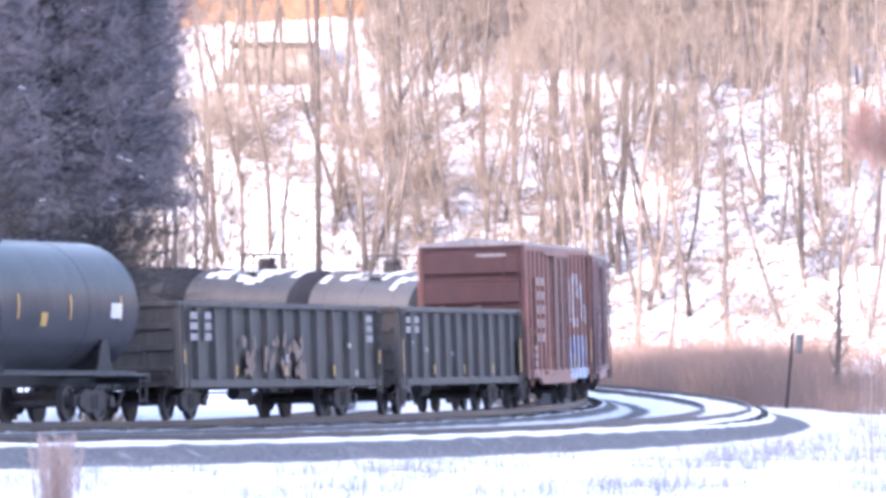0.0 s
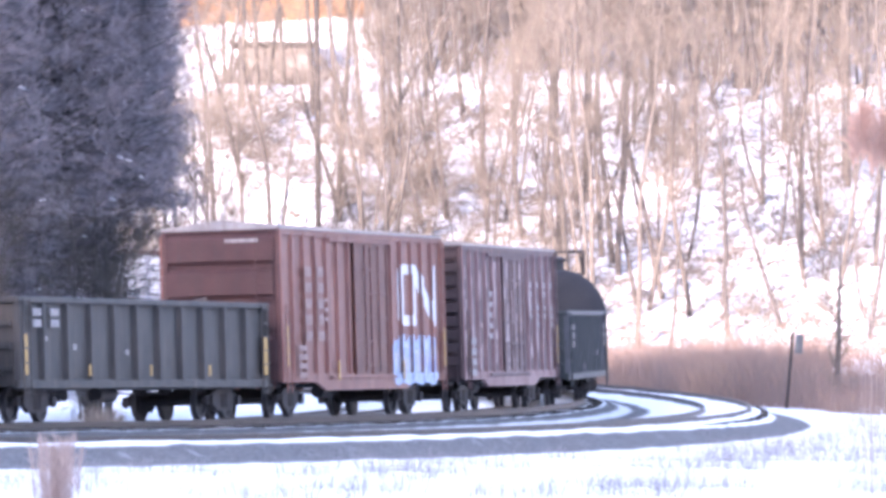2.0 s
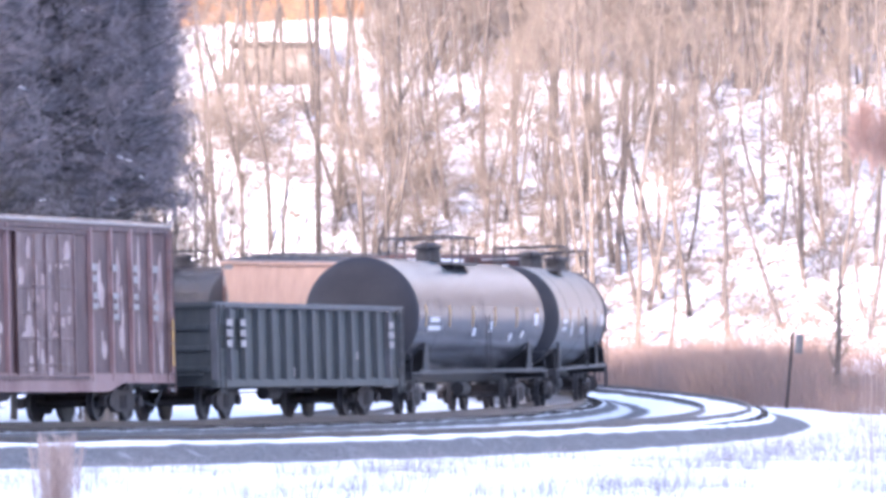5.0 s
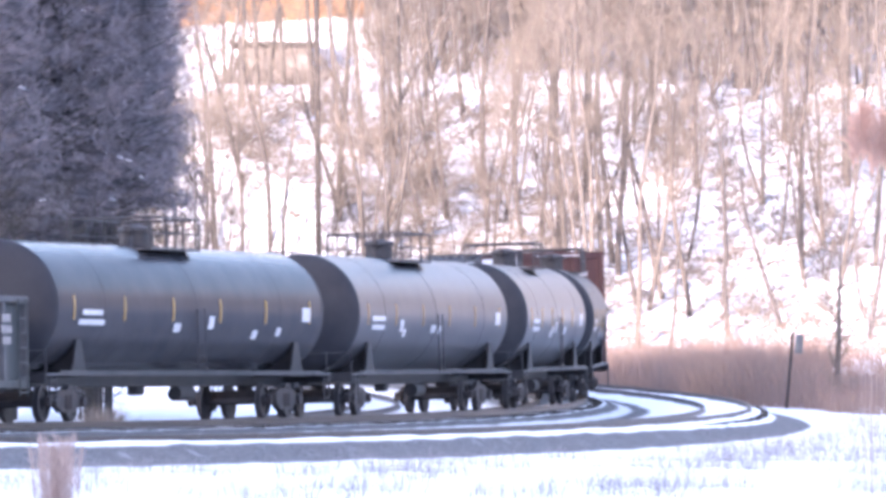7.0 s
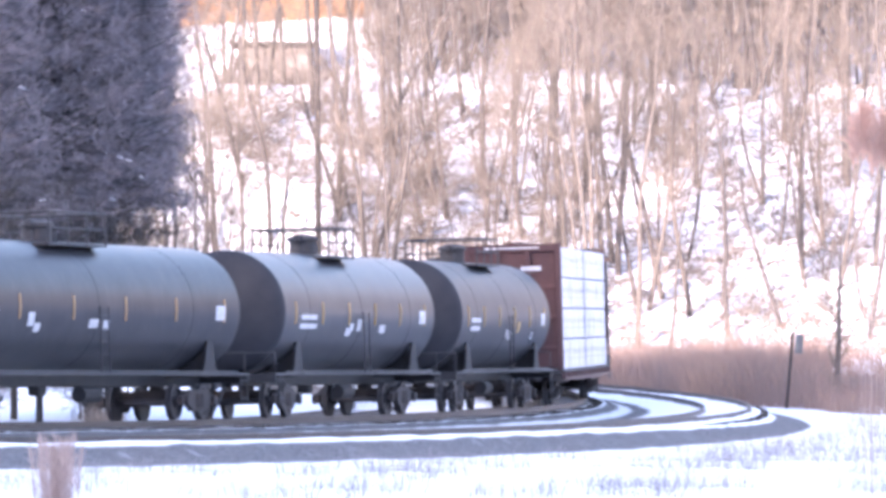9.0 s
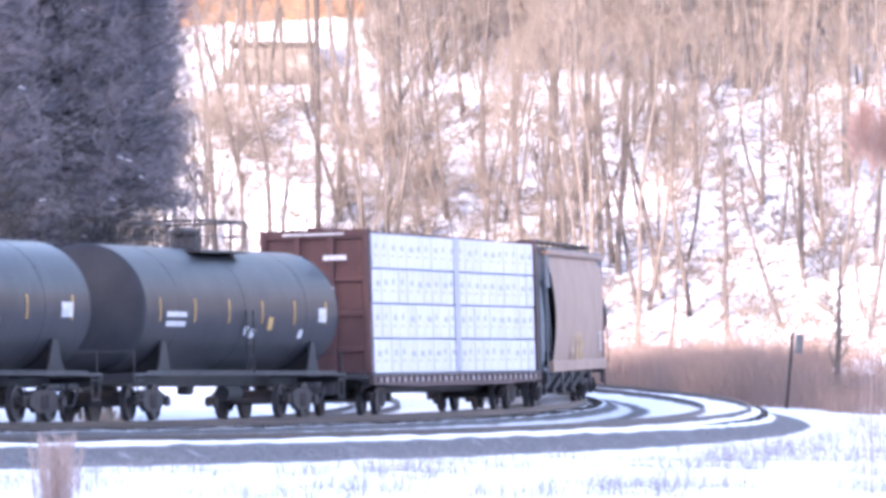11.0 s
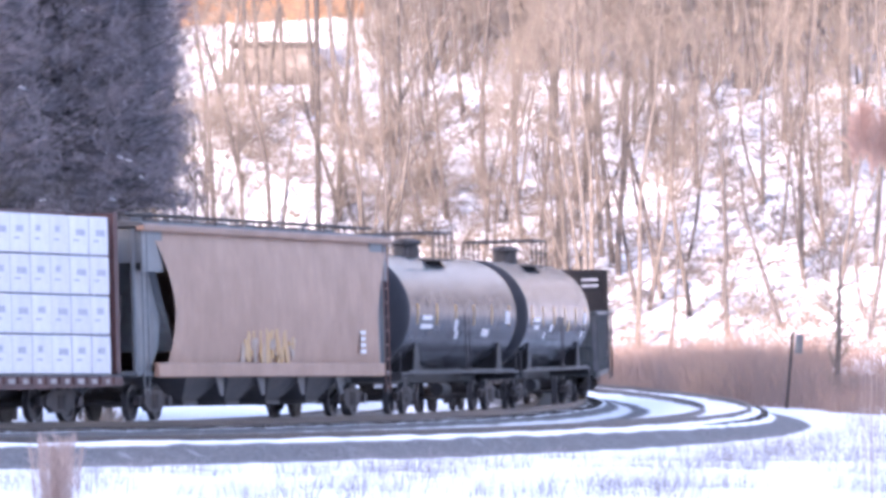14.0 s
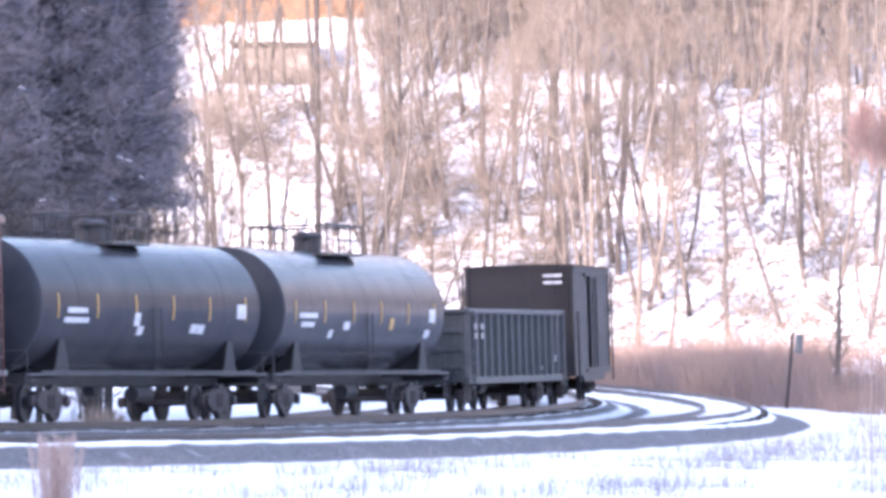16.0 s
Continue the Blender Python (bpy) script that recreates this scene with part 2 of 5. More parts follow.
def parts(name, b, mats, parent, label=""):
    """Every piece of the Build as a part of its own."""
    return [part(name, q, mats, parent, label) for q in b.pieces()]


def part_with(name, piece, b, mats, parent, label=""):
    """The first piece as the part, and the others as pieces on it."""
    first, *rest = b.pieces()
    ob = part(name, first, mats, parent, label)
    for q in rest:
        part(piece, q, mats, ob)
    return ob


def share(name, mesh, parent, at):
    ob = new(name, mesh)
    ob.parent = parent
    ob.matrix_basis = at
    return ob


def round_edges(ob, angle=35):
    """Smooth shading that keeps the edges sharper than the angle."""
    ob.data.polygons.foreach_set("use_smooth", [True] * len(ob.data.polygons))
    ob.data.set_sharp_from_angle(angle=radians(angle))
    return ob


# ---- the line of the track ----
STEP = 0.5
US = np.arange(-330, 420, STEP)


def line_of_track():
    uc = np.clip(US, -130, 95)
    kk = 0.00456 - 0.0635e-4 * uc - 0.0313e-6 * uc ** 2
    ph = np.cumsum(kk) * STEP
    ph -= np.interp(0, US, ph)
    x, y = np.cumsum(-np.sin(ph)) * STEP, np.cumsum(-np.cos(ph)) * STEP
    x += 3.933 - np.interp(0, US, x)
    y += 244.45 - np.interp(0, US, y)
    uz = np.clip(US, -130, 95)
    z = -0.0048 * uz + 0.686e-4 * uz ** 2
    z += np.where(US < -130, (US + 130) * -0.0226, 0.0)
    return x, y, ph, z


LX, LY, LPH, LZ = line_of_track()


def on_line(u, off=0.0, dz=0.0):
    x, y, q, z = (float(np.interp(u, US, a)) for a in (LX, LY, LPH, LZ))
    return Vector((x + off * math.cos(q), y - off * math.sin(q), z + dz))


def car_pose(u, half):
    """Pose of a car whose middle is u metres along the line, on trucks half that far apart; it leans into the curve."""
    a, b = on_line(u + half), on_line(u - half)
    d = a - b
    m = (a + b) / 2
    return pose(m.x, m.y, m.z, 1.7, -math.degrees(math.atan2(d.z, math.hypot(d.x, d.y))), math.degrees(math.atan2(d.y, d.x)))


def run(t):
    return 14.176 * t - 0.00299 * t * t


# ---- ground ----
def signed_offset(px, py):
    """For points: metres along the line, and metres outward from it."""
    sx, sy, su, sq = LX[::4], LY[::4], US[::4], LPH[::4]
    uu, oo = np.empty(len(px)), np.empty(len(px))
    for i in range(0, len(px), 4000):
        dx = px[i:i + 4000, None] - sx[None]
        dy = py[i:i + 4000, None] - sy[None]
        k = np.argmin(dx * dx + dy * dy, axis=1)
        r = np.arange(len(k))
        ex, ey, q = dx[r, k], dy[r, k], sq[k]
        uu[i:i + 4000] = su[k] + (-np.sin(q) * ex - np.cos(q) * ey)
        oo[i:i + 4000] = np.cos(q) * ex - np.sin(q) * ey
    return uu, oo


def smooth01(a):
    a = np.clip(a, 0, 1)
    return a * a * (3 - 2 * a)


def ground_height(px, py):
    px, py = np.asarray(px, float), np.asarray(py, float)
    uu, oo = signed_offset(px, py)
    base = np.interp(uu, US, LZ)
    wob = 0.10 * np.sin(px * 0.31 + 1.3 * np.sin(py * 0.11)) * np.sin(py * 0.17 + 0.7) + 0.05 * np.sin(px * 0.9 + py * 0.37)
    bed = np.where(oo < 2.5, smooth01((-oo - 7.5) / 2.0), smooth01((oo - 6.0) / 2.6))
    z = base - 0.85 + 0.02 * bed + wob * smooth01((np.abs(oo + 1.0) - 10) / 4)
    # towards the camera the ground comes up a little
    near = smooth01((120 - py) / 90)
    z = z * (1 - near) + (0.35 + wob) * near
    far_side = smooth01((py - 250) / 25) * smooth01((oo - 8) / 6)
    # the hillside behind the line: a slope, a bench, and the wood above it
    foot = 318 + 3 * np.sin(px * 0.13) - 0.25 * np.clip(px, -60, 60)
    up = np.clip(py - foot, 0, None)
    slope = 0.27 * np.minimum(up, 52) + 0.04 * np.clip(up - 52, 0, 14) + 0.42 * np.clip(up - 66, 0, 160) + 0.12 * np.clip(up - 226, 0, 900)
    hump = 0.5 * np.sin(px * 0.21 + 0.6) * np.sin(py * 0.12) * np.clip(up / 10, 0, 1)
    z = z + far_side * (slope + hump)
    # an unseen ridge added behind the camera, to keep the sun from the line
    shade_ridge = np.clip(-25 - py, 0, 330)
    z = z + 0.60 * shade_ridge * smooth01((-25 - py) / 60) + 3.0 * np.sin(px * 0.021) * smooth01((-40 - py) / 100)
    # raised on the left, so that the shadow reaches further there
    z = z + 15.0 * smooth01((-303 - px) / 28) * smooth01((-200 - py) / 130)
    return z


def spaced(stops):
    out = []
    for (a, b, s) in stops:
        out += list(np.arange(a, b, s))
    return np.array(out + [stops[-1][1]])


def make_ground():
    xs = spaced([(-1500, -420, 60), (-420, -60, 8), (-60, -36, 3), (-36, 40, 0.8), (40, 64, 3), (64, 300, 12), (300, 1500, 60)])
    ys = spaced([(-1500, -400, 60), (-400, 0, 8), (0, 110, 4), (110, 400, 0.8), (400, 460, 3), (460, 900, 15), (900, 3000, 100)])
    gx, gy = np.meshgrid(xs, ys)
    z = ground_height(gx.ravel(), gy.ravel())
    nx, ny = len(xs), len(ys)
    me = bpy.data.meshes.new("ground")
    idx = np.arange(nx * ny).reshape(ny, nx)
    quads = np.stack([idx[:-1, :-1], idx[:-1, 1:], idx[1:, 1:], idx[1:, :-1]], -1).reshape(-1, 4)
    me.from_pydata(np.stack([gx.ravel(), gy.ravel(), z], 1).tolist(), [], quads.tolist())
    me.polygons.foreach_set("use_smooth", [True] * len(quads))
    me.materials.append(SNOW)
    me.materials.append(SNOW_LITTER)
    wooded = (gy[:-1, :-1] > 316).ravel()
    me.polygons.foreach_set("material_index", wooded.astype(np.int32))
    return tagged(new("ground", me), "snow-covered ground with weeds and leaf litter showing through", "ground", kind="structure")


make_ground()


def bed_material():
    """Ballast with snow lying along it in bands: v of the map runs across the line in metres."""
    m = bpy.data.materials.new("ballast_and_snow")
    m.use_nodes = True
    nt = m.node_tree
    b = nt.nodes["Principled BSDF"]
    uv = nt.nodes.new("ShaderNodeUVMap").outputs[0]
    sep = nt.nodes.new("ShaderNodeSeparateXYZ")
    nt.links.new(uv, sep.inputs[0])
    co = nt.nodes.new("ShaderNodeTexCoord").outputs["Object"]
    wav = noise_of(nt, stretched(nt, uv, 0.35, 1.5, 1), 1.0, 5, 0.7)
    mr = nt.nodes.new("ShaderNodeMath")
    mr.operation = "MULTIPLY_ADD"
    mr.inputs[1].default_value, mr.inputs[2].default_value = 0.28, -0.14
    nt.links.new(wav, mr.inputs[0])
    ad = nt.nodes.new("ShaderNodeMath")
    nt.links.new(sep.outputs[1], ad.inputs[0])
    nt.links.new(mr.outputs[0], ad.inputs[1])
    to01 = nt.nodes.new("ShaderNodeMapRange")
    to01.inputs[1].default_value, to01.inputs[2].default_value = -4.0, 10.0
    to01.clamp = True
    nt.links.new(ad.outputs[0], to01.inputs[0])
    p = lambda o: (o + 4.0) / 14.0
    k0, k1, kh, ks = (0, 0, 0), (1, 1, 1), (0.45, 0.45, 0.45), (0.75, 0.75, 0.75)
    f = ramp(nt, to01.outputs[0], [(p(-2.4), k1), (p(-2.0), k0), (p(-0.7), kh), (p(0.75), kh), (p(0.85), k1), (p(1.38), k1), (p(1.48), k0), (p(1.78), k0), (p(1.9), ks), (p(2.2), ks), (p(2.32), k0), (p(2.75), k0),
                                   (p(2.95), k1), (p(4.3), k1), (p(4.7), k1), (p(6.84), k1), (p(6.94), k0), (p(7.95), k0), (p(8.1), k1)])
    stones = nt.nodes.new("ShaderNodeTexVoronoi")
    stones.inputs["Scale"].default_value = 14
    nt.links.new(co, stones.inputs["Vector"])
    gravel = ramp(nt, stones.outputs["Color"], [(0, (0.055, 0.052, 0.055)), (1, (0.15, 0.14, 0.142))])
    dust = noise_of(nt, co, 1.3, 6, 0.7)
    gravel = mixed(nt, ramp(nt, dust, [(0.58, (0, 0, 0)), (0.78, (0.4, 0.4, 0.4))]), gravel, (0.7, 0.7, 0.73))
    col = mixed(nt, f, gravel, (0.84, 0.845, 0.87))
    nt.links.new(col, b.inputs["Base Color"])
    b.inputs["Roughness"].default_value = 0.85
    bn = nt.nodes.new("ShaderNodeBump")
    bn.inputs["Strength"].default_value, bn.inputs["Distance"].default_value = 0.7, 0.04
    nt.links.new(stones.outputs["Distance"], bn.inputs["Height"])
    nt.links.new(bn.outputs[0], b.inputs["Normal"])
    return m


def make_bed():
    prof = [(-10.4, -1.05), (-8.6, -0.50), (-7.6, -0.40), (-4.7, -0.40), (-3.6, -0.58), (-2.6, -0.55), (-1.7, -0.22), (-0.9, -0.17), (0.9, -0.17), (1.45, -0.19), (2.1, -0.40), (2.9, -0.44), (3.6, -0.40), (4.4, -0.40),
            (6.3, -0.33), (6.75, -0.34), (7.6, -0.72), (8.3, -0.88), (9.2, -1.05)]
    us = np.arange(-320, 400, 1.0)
    vs, fs, uvs = [], [], []
    n = len(prof)
    for i, u in enumerate(us):
        for j, (o, dz) in enumerate(prof):
            # the snowy shoulder of the outer track sags round the bend
            sag = 0.2 * float(smooth01((60 - u) / 45)) if 6.7 < o < 6.8 else 0.0
            vs.append(on_line(u, o, dz - sag + (0.05 * noise.noise((u * 0.6, o * 1.5, 3.0)) if abs(o) > 1.1 else 0)))
            uvs.append((u, o))
        if i:
            for j in range(n - 1):
                a = (i - 1) * n + j
                fs.append((a, a + n, a + n + 1, a + 1))
    me = bpy.data.meshes.new("track_bed")
    me.from_pydata(vs, [], fs)
    lay = me.uv_layers.new(name="UVMap")
    li = np.empty(len(me.loops), dtype=np.int32)
    me.loops.foreach_get("vertex_index", li)
    lay.data.foreach_set("uv", np.array(uvs, dtype=np.float32)[li].ravel())
    me.materials.append(bed_material())
    return tagged(new("track_bed", me), "grey crushed-stone ballast with lines of snow along it", "track bed", kind="structure")


make_bed()


def make_track(centre, dz, lean):
    """Two rails on ties along the line, so far outward from it."""
    track = tagged(new("railway_track"), "rusty steel rails on dark ties half buried in snow", "railway track", kind="structure")
    prof = [(-0.075, 0), (0.075, 0), (0.075, 0.02), (0.012, 0.045), (0.012, 0.125), (0.037, 0.14), (0.037, 0.175), (-0.037, 0.175), (-0.037, 0.14), (-0.012, 0.125), (-0.012, 0.045), (-0.075, 0.02)]
    for side in (-0.75, 0.75):
        b = Build()
        us = np.arange(-310, 390, 2.0)
        n = len(prof)
        vs, fs = [], []
        for i, u in enumerate(us):
            for o, h in prof:
                vs.append(on_line(u, centre + side + o, dz - 0.175 + h + side * lean))
            if i:
                for j in range(n):
                    a, c = (i - 1) * n + j, (i - 1) * n + (j + 1) % n
                    fs.append((a, c, c + n, a + n))
        b.add(vs, fs)
        part("rail", b, RAIL, track)
    b = Build()
    for k, u in enumerate(np.arange(-130, 120, 0.55)):
        q = float(np.interp(u, US, LPH))
        jit = random.uniform(-0.03, 0.03)
        b.box(on_line(u, centre + jit, dz - 0.268 + random.uniform(-0.015, 0.012)), (0.23, 2.6, 0.15),
              Matrix.Rotation(math.atan2(-math.cos(q), -math.sin(q)), 3, "Z") @ Matrix.Rotation(lean, 3, "X"))
    tagged(part("ties", b, TIE, track, "dark wooden ties barely clear of the snow"), kind="stuff")
    return track


make_track(0.0, 0.0, 0.03)
make_track(5.35, -0.22, 0.02)
make_track(-6.15, -0.22, 0.0)


# ---- the train ----
CARS = []          # (thing, metres along the line of its middle at the start, half the truck spacing)
WHEELSETS = []     # (wheelset, place on its truck)
R_WHEEL = 0.42


def truck_mesh():
    b = Build()
    for s in (-1, 1):
        y = s * 1.0
        b.extrude([(-1.15, 0.36), (-1.15, 0.56), (-0.75, 0.62), (-0.45, 0.72), (0.45, 0.72), (0.75, 0.62), (1.15, 0.56), (1.15, 0.36), (0.72, 0.36), (0.42, 0.20), (-0.42, 0.20), (-0.72, 0.36)],
                  y - 0.07, y + 0.07, "Y")
        for k in (-0.14, 0, 0.14):
            b.rod((k, y + s * 0.06, 0.28), (k, y + s * 0.06, 0.60), 0.06, n=8)
        for k in (-0.89, 0.89):
            b.rod((k, y + s * 0.05, 0.45), (k, y + s * 0.16, 0.45), 0.13, n=10)
    b.box((0, 0, 0.58), (0.4, 2.1, 0.26), bevel=0.03)
    b.rod((0, 0, 0.6), (0, 0, 0.86), 0.2, n=12)
    for k in (-0.42, 0.42):
        b.box((k, 0, 0.42), (0.06, 1.7, 0.14))
        for s in (-1, 1):
            b.box((k * 1.05, s * 0.75, 0.42), (0.10, 0.12, 0.3), bevel=0.02)
    return b.mesh("truck", TRUCK)


def wheelset_mesh():
    b = Build()
    b.rod((0, -1.0, 0), (0, 1.0, 0), 0.08, n=10)
    for s in (-1, 1):
        prof = [(-0.07, 0.09), (-0.07, 0.30), (-0.085, 0.32), (-0.085, R_WHEEL + 0.025), (-0.055, R_WHEEL + 0.02), (-0.045, R_WHEEL), (0.055, R_WHEEL - 0.005), (0.055, 0.34), (0.0, 0.31), (0.0, 0.14), (0.06, 0.12), (0.06, 0.09)]
        b.lathe([(s * a, r) for a, r in prof], 28, "Y", (0, s * 0.77, 0))
    return b.mesh("wheelset", WHEEL)


TRUCK_MESH, WHEELSET_MESH = truck_mesh(), wheelset_mesh()


def coupler_mesh():
    b = Build()
    b.box((0.35, 0, 0.86), (0.9, 0.16, 0.2), bevel=0.03)
    b.box((0.82, 0.05, 0.86), (0.26, 0.32, 0.3), bevel=0.05)
    b.rod((0.5, 0.28, 0.75), (0.75, 0.2, 0.35), 0.03, n=8)
    b.rod((0.75, 0.2, 0.35), (1.0, 0.0, 0.42), 0.03, n=8)
    return b.mesh("coupler", DARK)


COUPLER_MESH = coupler_mesh()


def start_car(name, lead, trail, label, category, reach=0.0, truck_inset=2.15):
    """An Empty for a car whose body runs from lead to trail along the line, on two trucks with four wheelsets."""
    car = tagged(new(name), label, category, "cars of the freight train")
    length = lead - trail
    half = length / 2 - truck_inset
    CARS.append((car, (lead + trail) / 2, half))
    for s in (1, -1):
        tr = share("truck", TRUCK_MESH, car, pose(s * half, 0, 0))
        for k in (-0.89, 0.89):
            w = share("wheelset", WHEELSET_MESH, tr, pose(k, 0, R_WHEEL + 0.005))
            WHEELSETS.append((w, k))
        share("coupler", COUPLER_MESH, car, pose(s * (length / 2 - 0.05 + reach), 0, 0, rz=0 if s > 0 else 180))
    return car, length


def bars(b, x, y, z, w, h, n, gap, thick=0.012, vertical=False, mi=0):
    """Rows of unreadable lettering as plain bars on a side at y."""
    for k in range(n):
        b.box((x, y, z - k * (h + gap)), (w * random.uniform(0.75, 1.0), thick, h), mi=mi)


def ladder(b, x, y, z0, z1, w=0.42, along=True, n=None):
    n = n or int((z1 - z0) / 0.36)
    for s in (-1, 1):
        p = (x + s * w / 2, y) if along else (x, y + s * w / 2)
        b.rod((*p, z0), (*p, z1), 0.02, n=6)
    for k in range(n + 1):
        z = z0 + (z1 - z0) * (k + 0.3) / (n + 0.6)
        if along:
            b.rod((x - w / 2, y, z), (x + w / 2, y, z), 0.016, n=6)
        else:
            b.rod((x, y - w / 2, z), (x, y + w / 2, z), 0.016, n=6)
    return b


def sill_frame(car, length, z, width=0.45, label=""):
    b = Build()
    b.box((0, 0, z), (length - 0.3, width, 0.34), bevel=0.03)
    for k in np.linspace(-0.36, 0.36, 6):
        b.box((k * length, 0, z), (0.14, 2.5, 0.22))
    # brake rigging below the middle
    b.rod((-0.6, 0.3, z - 0.28), (0.5, 0.3, z - 0.28), 0.17, n=12)
    b.box((1.4, -0.3, z - 0.25), (0.5, 0.4, 0.35), bevel=0.04)
    b.rod((-0.30 * length, 0.1, z - 0.26), (0.30 * length, 0.1, z - 0.26), 0.025, n=6)
    return part("underframe", b, DARK, car, label)


def boxcar(lead, trail, paint, end_paint, label, eave=4.55, posts=14, door=(0.0, 3.0), sill=0.86, plain=False, width=3.0, roof_mat=None, post_paint=None, end_ribs=4, door_paint=None, sill_paint=None):
    car, L = start_car("boxcar", lead, trail, label, "boxcar")
    hx, hy = L / 2, width / 2
    peak = 0.09 if plain else 0.22
    sill_frame(car, L, 0.92)
    for s in (1, -1):
        b = Build()
        b.box((0, s * (hy - 0.09), (sill + eave) / 2 + 0.06), (L - 0.04, 0.06, eave - sill - 0.12))
        # deeper sill between the trucks, top chord
        y = s * (hy - 0.05)
        b.extrude([(-hx, sill + 0.22), (-hx, sill), (-hx + 3.1, sill), (-hx + 4.0, sill - 0.2), (hx - 4.0, sill - 0.2), (hx - 3.1, sill), (hx, sill), (hx, sill + 0.22)], y - 0.05, y + 0.05, "Y", mi=2)
        b.box((0, y, eave - 0.07), (L, 0.1, 0.16), bevel=0.02)
        for k in range(posts + 1):
            x = -hx + 0.06 + (L - 0.12) * k / posts
            if abs(x - door[0]) < door[1] / 2 + 0.1:
                continue
            w = 0.17 if not plain else 0.06
            d = 0.10 if not plain else 0.03
            b.extrude([(x - w / 2, y - 0.03 * s), (x + w / 2, y - 0.03 * s), (x + w * 0.28, y - 0.03 * s + s * d), (x - w * 0.28, y - 0.03 * s + s * d)], sill + 0.05, eave - 0.06, "Z", mi=1)
        if not plain:
            for k in range(posts):
                x = -hx + 0.06 + (L - 0.12) * (k + 0.5) / posts
                if abs(x - door[0]) > door[1] / 2 + 0.3:
                    for z in np.arange(sill + 0.6, eave - 0.3, 0.62):
                        b.box((x, y - s * 0.03, z), (L / posts - 0.2, 0.02, 0.05))
        part_with("side", "side_post", b, [paint, post_paint or paint, sill_paint or paint], car)
        # sliding door with its rails and lock rods
        b = Build()
        dx, dw = door
        b.box((dx, s * (hy - 0.02), (sill + eave) / 2), (dw, 0.05, eave - sill - 0.36), bevel=0.015)
        for k in (-0.5, 0, 0.5):
            b.box((dx + k * dw, s * (hy + 0.02), (sill + eave) / 2), (0.08, 0.05, eave - sill - 0.36), bevel=0.015)
        for k in range(6):
            b.box((dx, s * (hy + 0.012), sill + 0.4 + k * (eave - sill - 0.7) / 5), (dw - 0.1, 0.03, 0.09), bevel=0.01)
        for k in (-0.2, 0.22):
            b.rod((dx + k * dw, s * (hy + 0.06), sill + 0.25), (dx + k * dw, s * (hy + 0.06), eave - 0.3), 0.025, n=6)
        part_with("door", "door_bar", b, door_paint or paint, car)
        b = Build()
        for z in (sill + 0.12, eave - 0.2):
            b.box((dx + s * 0.9, s * (hy + 0.01), z), (dw * 2.0, 0.09, 0.08), bevel=0.01)
        parts("door_rail", b, paint, car)
        b = Build()
        ladder(b, s * (hx - 0.35), s * (hy + 0.08), sill - 0.25, sill + 1.9)
        tagged(part("ladder", b, paint, car), kind="stuff")
        b = Build()
        ladder(b, -s * (hx - 0.35), s * (hy + 0.08), sill - 0.25, eave - 0.1)
        tagged(part("ladder", b, paint, car), kind="stuff")
    for s in (1, -1):
        b = Build()
        b.box((s * (hx - 0.08), 0, (sill + eave) / 2 + 0.05), (0.06, width - 0.14, eave - sill - 0.05))
        n = 0 if plain else end_ribs
        for k in range(n):
            z = sill + 0.35 + (eave - sill - 0.4) * (k + 0.5) / n
            h = (eave - sill - 0.5) / n * 0.42
            x = s * (hx - 0.05)
            b.extrude([(x, z - h * 1.12), (x + s * 0.11, z - h * 0.8), (x + s * 0.11, z + h * 0.8), (x, z + h * 1.12)], -hy + 0.14, hy - 0.14, "Y")
        b.extrude([(-hy + 0.02, eave - 0.05), (hy - 0.02, eave - 0.05), (hy - 0.02, eave), (0, eave + peak - 0.05), (-hy + 0.02, eave)], s * (hx - 0.12), s * hx, "X")
        for q in (-1, 1):
            b.box((s * (hx - 0.03), q * (hy - 0.08), (sill + eave) / 2), (0.1, 0.14, eave - sill), bevel=0.02)
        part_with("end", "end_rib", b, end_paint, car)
        b = Build()
        ladder(b, s * (hx + 0.06), s * (hy - 0.4), sill - 0.1, eave - 0.2, along=False)
        b.box((s * (hx + 0.16), 0, 1.12), (0.3, 1.5, 0.05))
        part("end_ladder", b, end_paint, car)
    b = Build()
    b.extrude([(-hy - 0.03, eave + 0.01), (hy + 0.03, eave + 0.01), (hy + 0.03, eave + 0.05), (0, eave + peak), (-hy - 0.03, eave + 0.05)], -hx - 0.02, hx + 0.02, "X")
    for k in range(posts + 1):
        x = -hx + 0.05 + (L - 0.1) * k / posts
        b.extrude([(-hy - 0.03, eave + 0.05), (0, eave + peak), (hy + 0.03, eave + 0.05), (hy + 0.03, eave + 0.085), (0, eave + peak + 0.04), (-hy - 0.03, eave + 0.085)], x - 0.04, x + 0.04, "X")
    part_with("roof", "roof_rib", b, roof_mat or ROOF_GREY, car, "grey galvanised ribbed roof")
    return car, L, hx, hy


